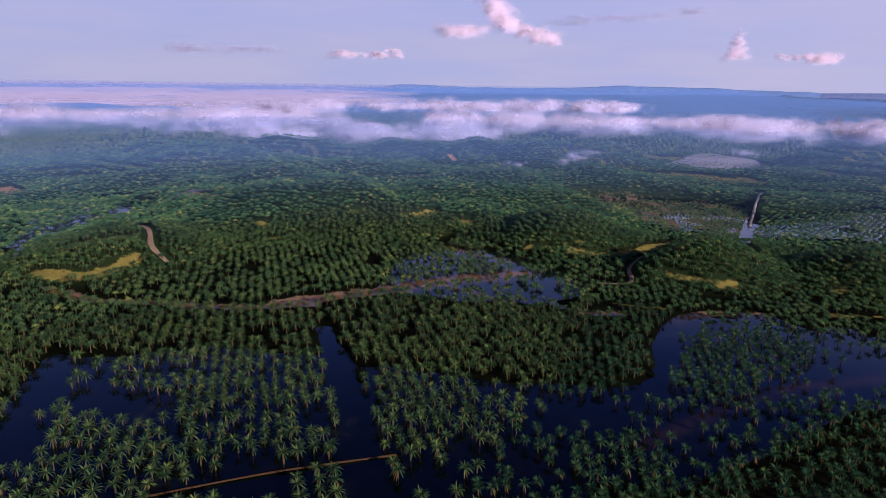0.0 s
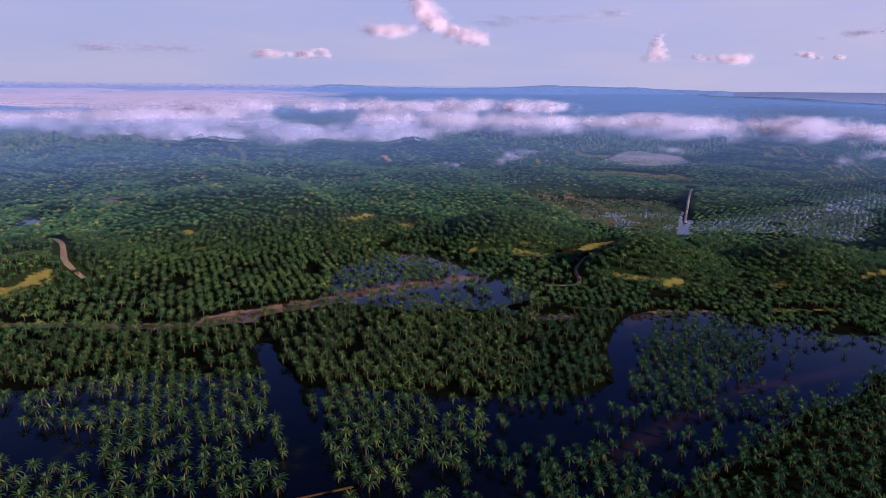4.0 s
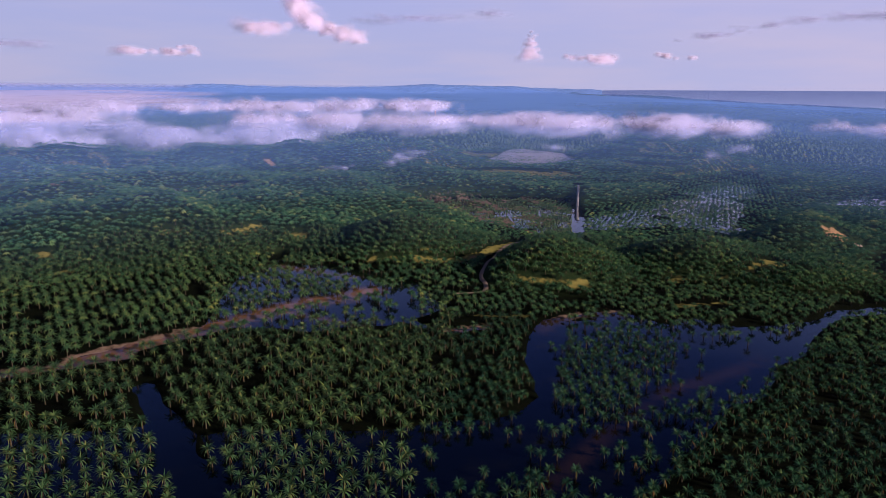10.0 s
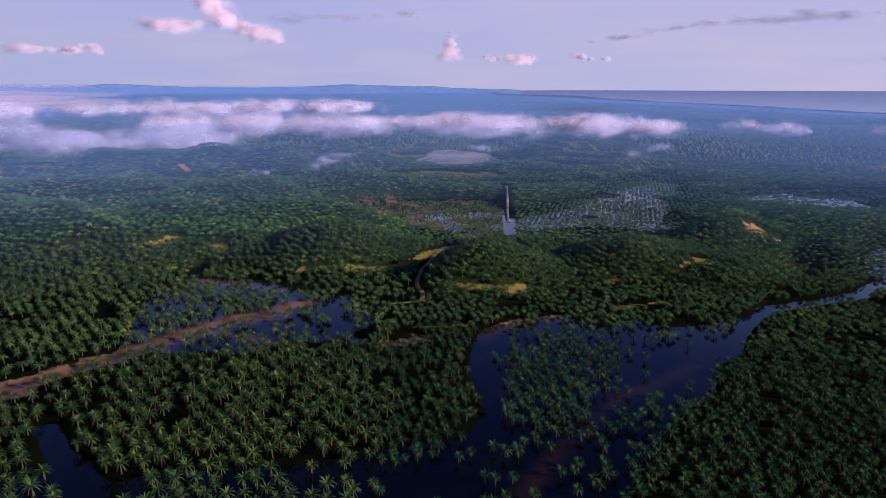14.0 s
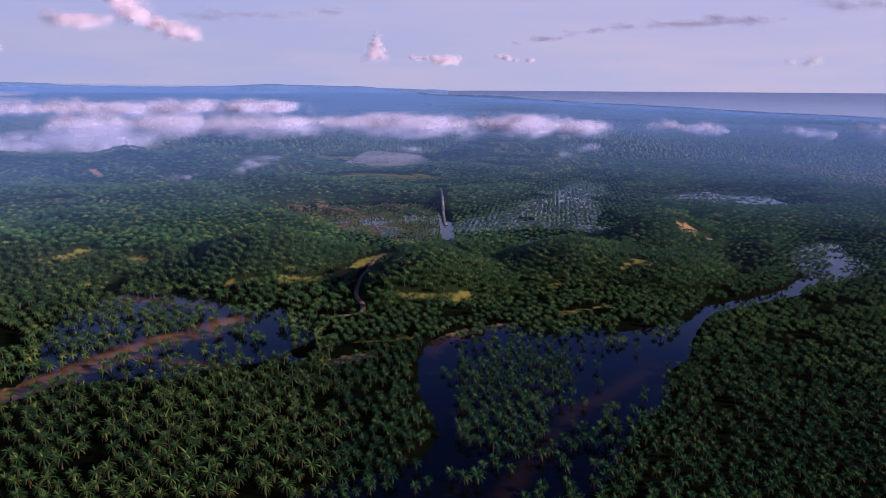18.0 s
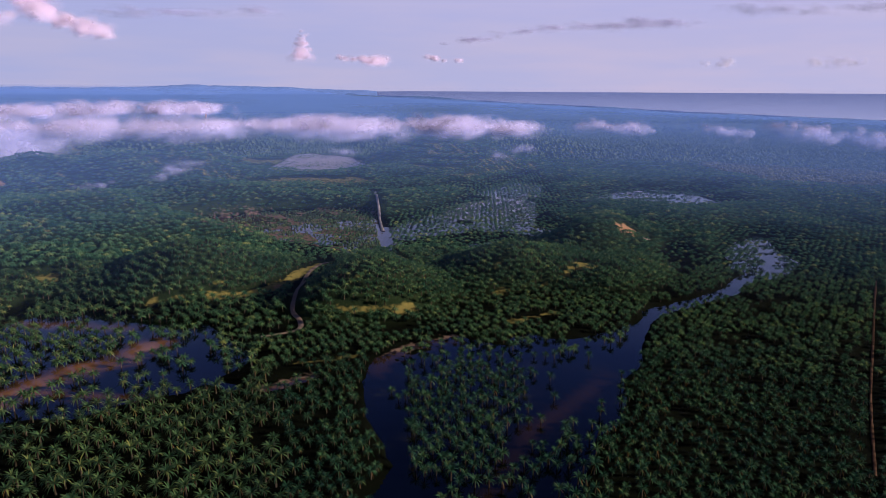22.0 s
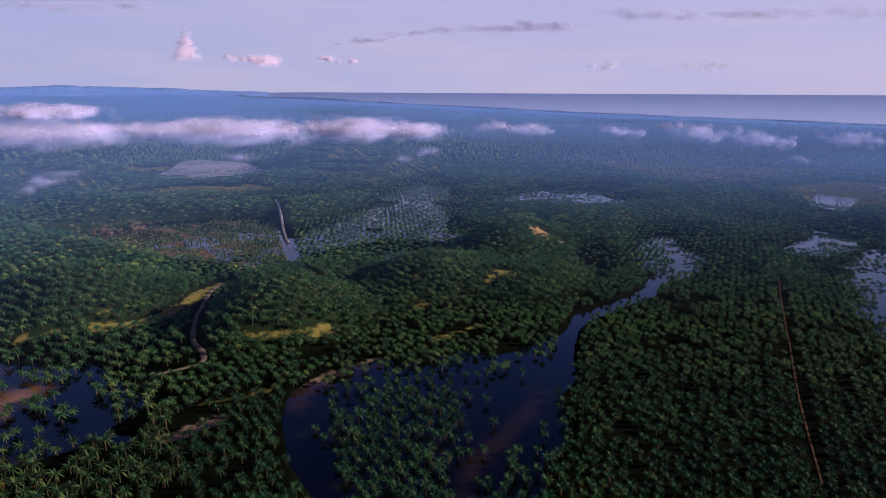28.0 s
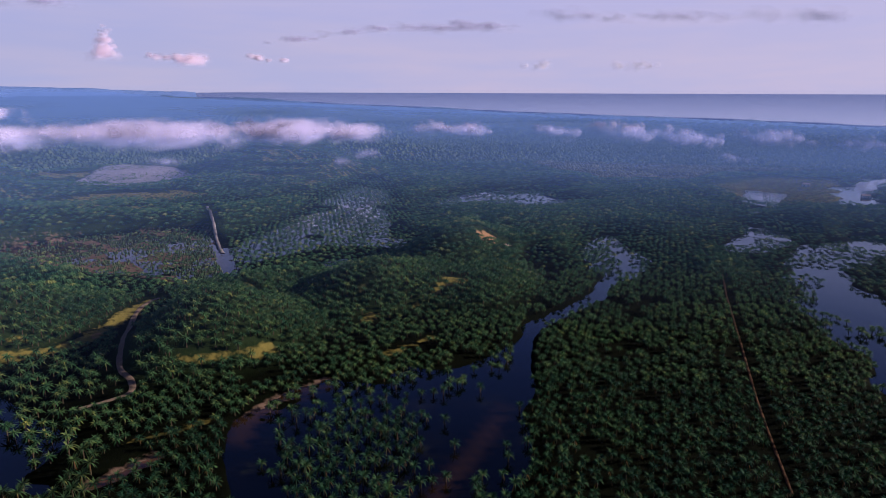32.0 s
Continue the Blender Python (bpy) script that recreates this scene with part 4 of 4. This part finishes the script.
CUMULUS = [
    ([(*at(a, e, 4600), s) for a, e, s in ((23.5, 2.85, 48), (24.3, 2.9, 48), (23.9, 3.0, 46), (23.65, 3.3, 38), (24.15, 3.35, 40), (23.8, 3.7, 34), (24.1, 3.8, 30), (23.85, 4.15, 26), (24.0, 4.45, 20), (23.9, 4.75, 14))], "towering pink-lit cumulus cloud"),
    (bank((2.8, 8.4, 4600), (4.6, 6.2, 4600), 14, 55, 0.25, 13) + bank((4.6, 6.0, 4600), (9.2, 4.1, 4600), 22, 55, 0.25, 14), "slanting pink cumulus cloud"),
    (bank((-8.5, 2.8, 4650), (-4.0, 2.9, 4650), 10, 40, 0.12, 15) + bank((-5.6, 3.1, 4650), (-4.8, 3.2, 4650), 3, 30, 0.1, 35), "small pink cloud near the horizon"),
    (bank((26.5, 2.8, 4650), (31, 2.5, 4650), 12, 40, 0.15, 16), "faint pink cloud near the horizon"),
    (bank((34.6, 2.8, 4600), (36.2, 2.6, 4600), 7, 28, 0.1, 17), "small pink cloud near the horizon"),
    (bank((57.0, 2.2, 4650), (58.8, 2.3, 4650), 5, 34, 0.12, 18), "small pale cloud near the horizon"),
    (bank((64.5, 2.3, 4650), (67.5, 2.3, 4650), 8, 34, 0.15, 28), "small pale cloud near the horizon"),
    (bank((-1, 4.6, 4700), (3, 5.2, 4700), 9, 60, 0.3, 26), "faint pink veil of cloud"),
]
for puffs, label in CUMULUS:
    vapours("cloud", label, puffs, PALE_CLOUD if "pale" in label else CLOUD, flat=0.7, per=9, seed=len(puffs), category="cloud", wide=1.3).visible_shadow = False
vapours("cloud", "long lilac streak of cloud", bank((36, 3.9, 4650), (44, 5.2, 4650), 26, 40, 0.08, 24) + bank((44, 5.2, 4650), (57, 5.6, 4650), 40, 60, 0.2, 25)
        + bank((-22, 3.0, 4700), (-14, 3.2, 4700), 14, 70, 0.1, 36) + bank((10, 5.6, 4700), (22, 6.4, 4700), 16, 70, 0.2, 37) + bank((58, 6.4, 4700), (80, 5.6, 4700), 26, 80, 0.3, 38),
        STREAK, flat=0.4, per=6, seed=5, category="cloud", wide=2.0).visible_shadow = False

# far hills on the skyline
def ridge(name, label, first, last, distance, top, seed, base=0.0):
    a = np.linspace(first, last, 160)
    k = (a - first) / (last - first)
    up = top * np.sin(np.pi * k) ** 0.7 * (0.35 + 0.6 * grain(a, 0 * a, (last - first) / 5, seed) + 0.3 * grain(a, 0 * a, (last - first) / 14, seed + 2)) + 0.05 * grain(a, 0 * a, 0.4, seed + 1)
    rows, n = [], len(a)
    for depth, share in ((-160, -0.35), (-60, 0.45), (0, 1.0), (90, 0.3)):
        e = np.where(share > 0, up * share, -0.35) + base
        d = distance + depth
        rows.append(np.stack([np.sin(np.radians(a)) * d, np.cos(np.radians(a)) * d + 60, 162 + d * np.tan(np.radians(e))], -1))
    v = np.concatenate(rows)
    q = np.array([[j * n + i, j * n + i + 1, (j + 1) * n + i + 1, (j + 1) * n + i] for j in range(3) for i in range(n - 1)])
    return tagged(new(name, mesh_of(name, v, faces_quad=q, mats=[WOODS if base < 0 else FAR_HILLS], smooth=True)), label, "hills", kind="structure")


ridge("backdrop_hills", "forested hills painted haze blue, beyond the fog", -8, 7, 4760, 0.36, 71)
ridge("backdrop_hills", "far ridge painted haze blue, towards the coast", 4, 30, 4800, 0.4, 73)
ridge("backdrop_hills", "low hilltops painted haze blue, above the fog", -29, -23, 4780, 0.3, 75)

for first, last, base, top, seed in ((-6, 6, -0.75, 0.28, 81), (8, 19, -0.9, 0.3, 82), (15, 31, -0.5, 0.3, 83), (20, 34, -1.2, 0.26, 84), (30, 44, -1.5, 0.3, 85), (-2, 13, -1.5, 0.26, 86), (38, 56, -2.0, 0.25, 87), (52, 70, -2.5, 0.22, 88)):
    ridge("backdrop_hills", "hazy blue forested ridge", first, last, 2900 + (3.197 - 0.1 + base) / 3.147 * 2000, top, seed, base)

# a ragged line of low hills along the coast
a = np.linspace(24, 100, 420)
low = np.interp(a, (24, 28, 42, 57, 71, 84, 120), (-0.05, 0.4, 1.1, 1.75, 2.1, 2.4, 2.5))
up = np.clip((a - 24) / 4, 0, 1) * (0.02 + 0.26 * grain(a, 0 * a, 3.1, 76) ** 2 + 0.12 * grain(a, 0 * a, 1.1, 77) + 0.05 * grain(a, 0 * a, 0.35, 78))
rows = []
for depth, share in ((-150, -0.3), (-60, 0.5), (-20, 1.0), (40, -0.3)):
    d = coast(a) + depth
    e = np.where(share > 0, up * share, share) - low
    rows.append(np.stack([np.sin(np.radians(a)) * d, np.cos(np.radians(a)) * d + 60, 162 + d * np.tan(np.radians(e))], -1))
n = len(a)
q = np.array([[j * n + i, j * n + i + 1, (j + 1) * n + i + 1, (j + 1) * n + i] for j in range(3) for i in range(n - 1)])
tagged(new("backdrop_hills", mesh_of("backdrop_hills", np.concatenate(rows), faces_quad=q, mats=[COAST], smooth=True)), "low ragged hills along the coast, painted haze blue", "hills", kind="structure")

# blue distance haze, painted on thin sheets over the country, thicker with distance
hx, hy, hq = sheet(np.linspace(-75, 128, 130), np.concatenate([np.linspace(170, 2000, 60), np.linspace(2050, 4650, 50)]))
hr, ha = np.hypot(hx, hy - 60), np.degrees(np.arctan2(hx, hy - 60))
for level in (74.0, 84.0):
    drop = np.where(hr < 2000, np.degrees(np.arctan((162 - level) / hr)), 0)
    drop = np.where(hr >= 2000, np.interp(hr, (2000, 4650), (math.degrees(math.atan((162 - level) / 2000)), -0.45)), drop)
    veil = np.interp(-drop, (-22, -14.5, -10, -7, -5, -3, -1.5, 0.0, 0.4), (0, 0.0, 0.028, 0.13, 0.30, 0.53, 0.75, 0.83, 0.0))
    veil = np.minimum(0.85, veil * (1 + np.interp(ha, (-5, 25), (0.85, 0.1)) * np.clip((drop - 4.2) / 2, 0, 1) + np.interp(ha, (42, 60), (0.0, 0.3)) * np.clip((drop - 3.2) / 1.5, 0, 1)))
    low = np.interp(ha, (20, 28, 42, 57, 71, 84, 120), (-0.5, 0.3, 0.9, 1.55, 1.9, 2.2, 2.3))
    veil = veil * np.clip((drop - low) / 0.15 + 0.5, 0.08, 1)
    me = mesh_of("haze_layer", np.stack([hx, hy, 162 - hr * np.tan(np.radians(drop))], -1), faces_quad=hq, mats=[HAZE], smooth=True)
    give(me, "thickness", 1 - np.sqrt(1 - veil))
    # normals tipped half towards the sun to brighten the haze
    give(me, "sun_leant_normal", np.tile(Vector((0, 0, 1)) + 0.5 * sun_way, (len(hx), 1)) / (Vector((0, 0, 1)) + 0.5 * sun_way).length)
    tagged(new("haze_layer", me), "thin sheet painted as blue distance haze over the far country", "haze", kind="structure").visible_shadow = False

# ---- a mast and a mill beyond the fog, and a farmhouse ----
STEEL, t, b = material("painted_steel", 0.5)
t.links.new(ramp(t, [(0.4, (0.55, 0.12, 0.08)), (0.6, (0.75, 0.72, 0.7))], textured(t, 0.12, 0.0, place(t))), b.inputs["Base Color"])
WALLS, t, b = material("pale_walls", 0.85)
t.links.new(ramp(t, [(0.3, (0.5, 0.42, 0.38)), (0.7, (0.72, 0.66, 0.62))], textured(t, 0.3, 4.0, place(t))), b.inputs["Base Color"])
ROOF, t, b = material("tin_roof", 0.5)
t.links.new(ramp(t, [(0.3, (0.28, 0.16, 0.13)), (0.7, (0.42, 0.26, 0.2))], textured(t, 0.4, 4.0, place(t))), b.inputs["Base Color"])


def beam(p, q, thick):
    """A square bar between two places."""
    p, q = np.array(p, float), np.array(q, float)
    d = (q - p) / np.linalg.norm(q - p)
    a = np.cross(d, (0.3, 0.9, 0.1))
    a /= np.linalg.norm(a)
    c = np.cross(d, a)
    ring = [(a + c), (a - c), (-a - c), (-a + c)]
    v = np.array([e + r * thick / 2 for e in (p, q) for r in ring])
    f = np.array([[0, 1, 5, 4], [1, 2, 6, 5], [2, 3, 7, 6], [3, 0, 4, 7], [0, 3, 2, 1], [4, 5, 6, 7]])
    return v, f


def block(sx, sy, sz, z0=0.0):
    v = np.array([[x, y, z] for z in (z0, z0 + sz) for x, y in ((-sx / 2, -sy / 2), (sx / 2, -sy / 2), (sx / 2, sy / 2), (-sx / 2, sy / 2))])
    return v, np.array([[0, 3, 2, 1], [4, 5, 6, 7], [0, 1, 5, 4], [1, 2, 6, 5], [2, 3, 7, 6], [3, 0, 4, 7]])


mast = new("telecom_mast")
mx, my, _ = at(15.5, -2, 2000)
mz = float(lie(mx, my)[0])
mast.location = (mx, my, mz)
tagged(mast, "red and white steel lattice telecom mast", "mast")
tall = 100 - mz
for sx, sy in ((1, 1), (1, -1), (-1, -1), (-1, 1)):
    v, f = beam((3 * sx, 3 * sy, -1), (0.8 * sx, 0.8 * sy, tall), 0.5)
    part("leg", mesh_of("leg", v, faces_quad=f, mats=[STEEL]), mast)
for i in range(8):
    z0, z1 = tall * i / 8, tall * (i + 1) / 8
    w0, w1 = 3 - 2.2 * i / 8, 3 - 2.2 * (i + 1) / 8
    for (ax, ay), (bx, by) in (((1, 1), (1, -1)), ((1, -1), (-1, -1)), ((-1, -1), (-1, 1)), ((-1, 1), (1, 1))):
        v, f = beam((w0 * ax, w0 * ay, z0), (w1 * bx, w1 * by, z1), 0.3)
        part("brace", mesh_of("brace", v, faces_quad=f, mats=[STEEL]), mast)


def house(name, label, x, y, turn, sx, sy, sz, category):
    """A plain building: walls, a pitched roof, windows and a door."""
    h = new(name)
    h.matrix_world = pose(x, y, float(lie(x, y)[0]) - 0.3, 0, 0, turn)
    tagged(h, label, category)
    v, f = block(sx, sy, sz)
    part("wall", mesh_of("wall", v, faces_quad=f, mats=[WALLS]), h)
    e = 0.6
    v = np.array([[-sx / 2 - e, -sy / 2 - e, sz + 0.02], [sx / 2 + e, -sy / 2 - e, sz + 0.02], [sx / 2 + e, sy / 2 + e, sz + 0.02], [-sx / 2 - e, sy / 2 + e, sz + 0.02],
                  [-sx / 2 - e, 0, sz + sy * 0.28], [sx / 2 + e, 0, sz + sy * 0.28]])
    me = mesh_of("roof", v, faces_tri=np.array([[0, 4, 3], [1, 2, 5]]), faces_quad=np.array([[0, 1, 5, 4], [2, 3, 4, 5], [0, 3, 2, 1]]), mats=[ROOF])
    part("roof", me, h)
    for i in range(max(2, int(sx / 5))):
        v, f = block(1.4, 0.12, 1.3, sz * 0.45)
        for side in (-1, 1):
            part("window", mesh_of("window", v, faces_quad=f, mats=[WATER]), h).location = (-sx / 2 + (i + 0.5) * sx / max(2, int(sx / 5)) + (0.9 if sx < 12 else 0), side * (sy / 2 + 0.03), 0)
    v, f = block(1.1, 0.12, 2.1, 0.3)
    part("door", mesh_of("door", v, faces_quad=f, mats=[BARK]), h).location = (-0.5, -sy / 2 - 0.04, 0)
    return h


hx0, hy0, _ = at(15.2, -2.8, 1960)
house("mill_building", "pale mill building with a rusty tin roof", hx0, hy0, 20, 34, 14, 16, "building")
hx0, hy0, _ = at(14.6, -2.8, 1990)
house("mill_building", "low mill shed with a rusty tin roof", hx0, hy0, 20, 22, 12, 11, "building")
for turn, r in ((79.6, 1290), (81.5, 1420), (76.0, 1380)):
    hx0, hy0, _ = at(turn, 0, r)
    house("farmhouse", "small white farmhouse among the palms", hx0, hy0, 35 + turn, 12, 8, 5, "house")
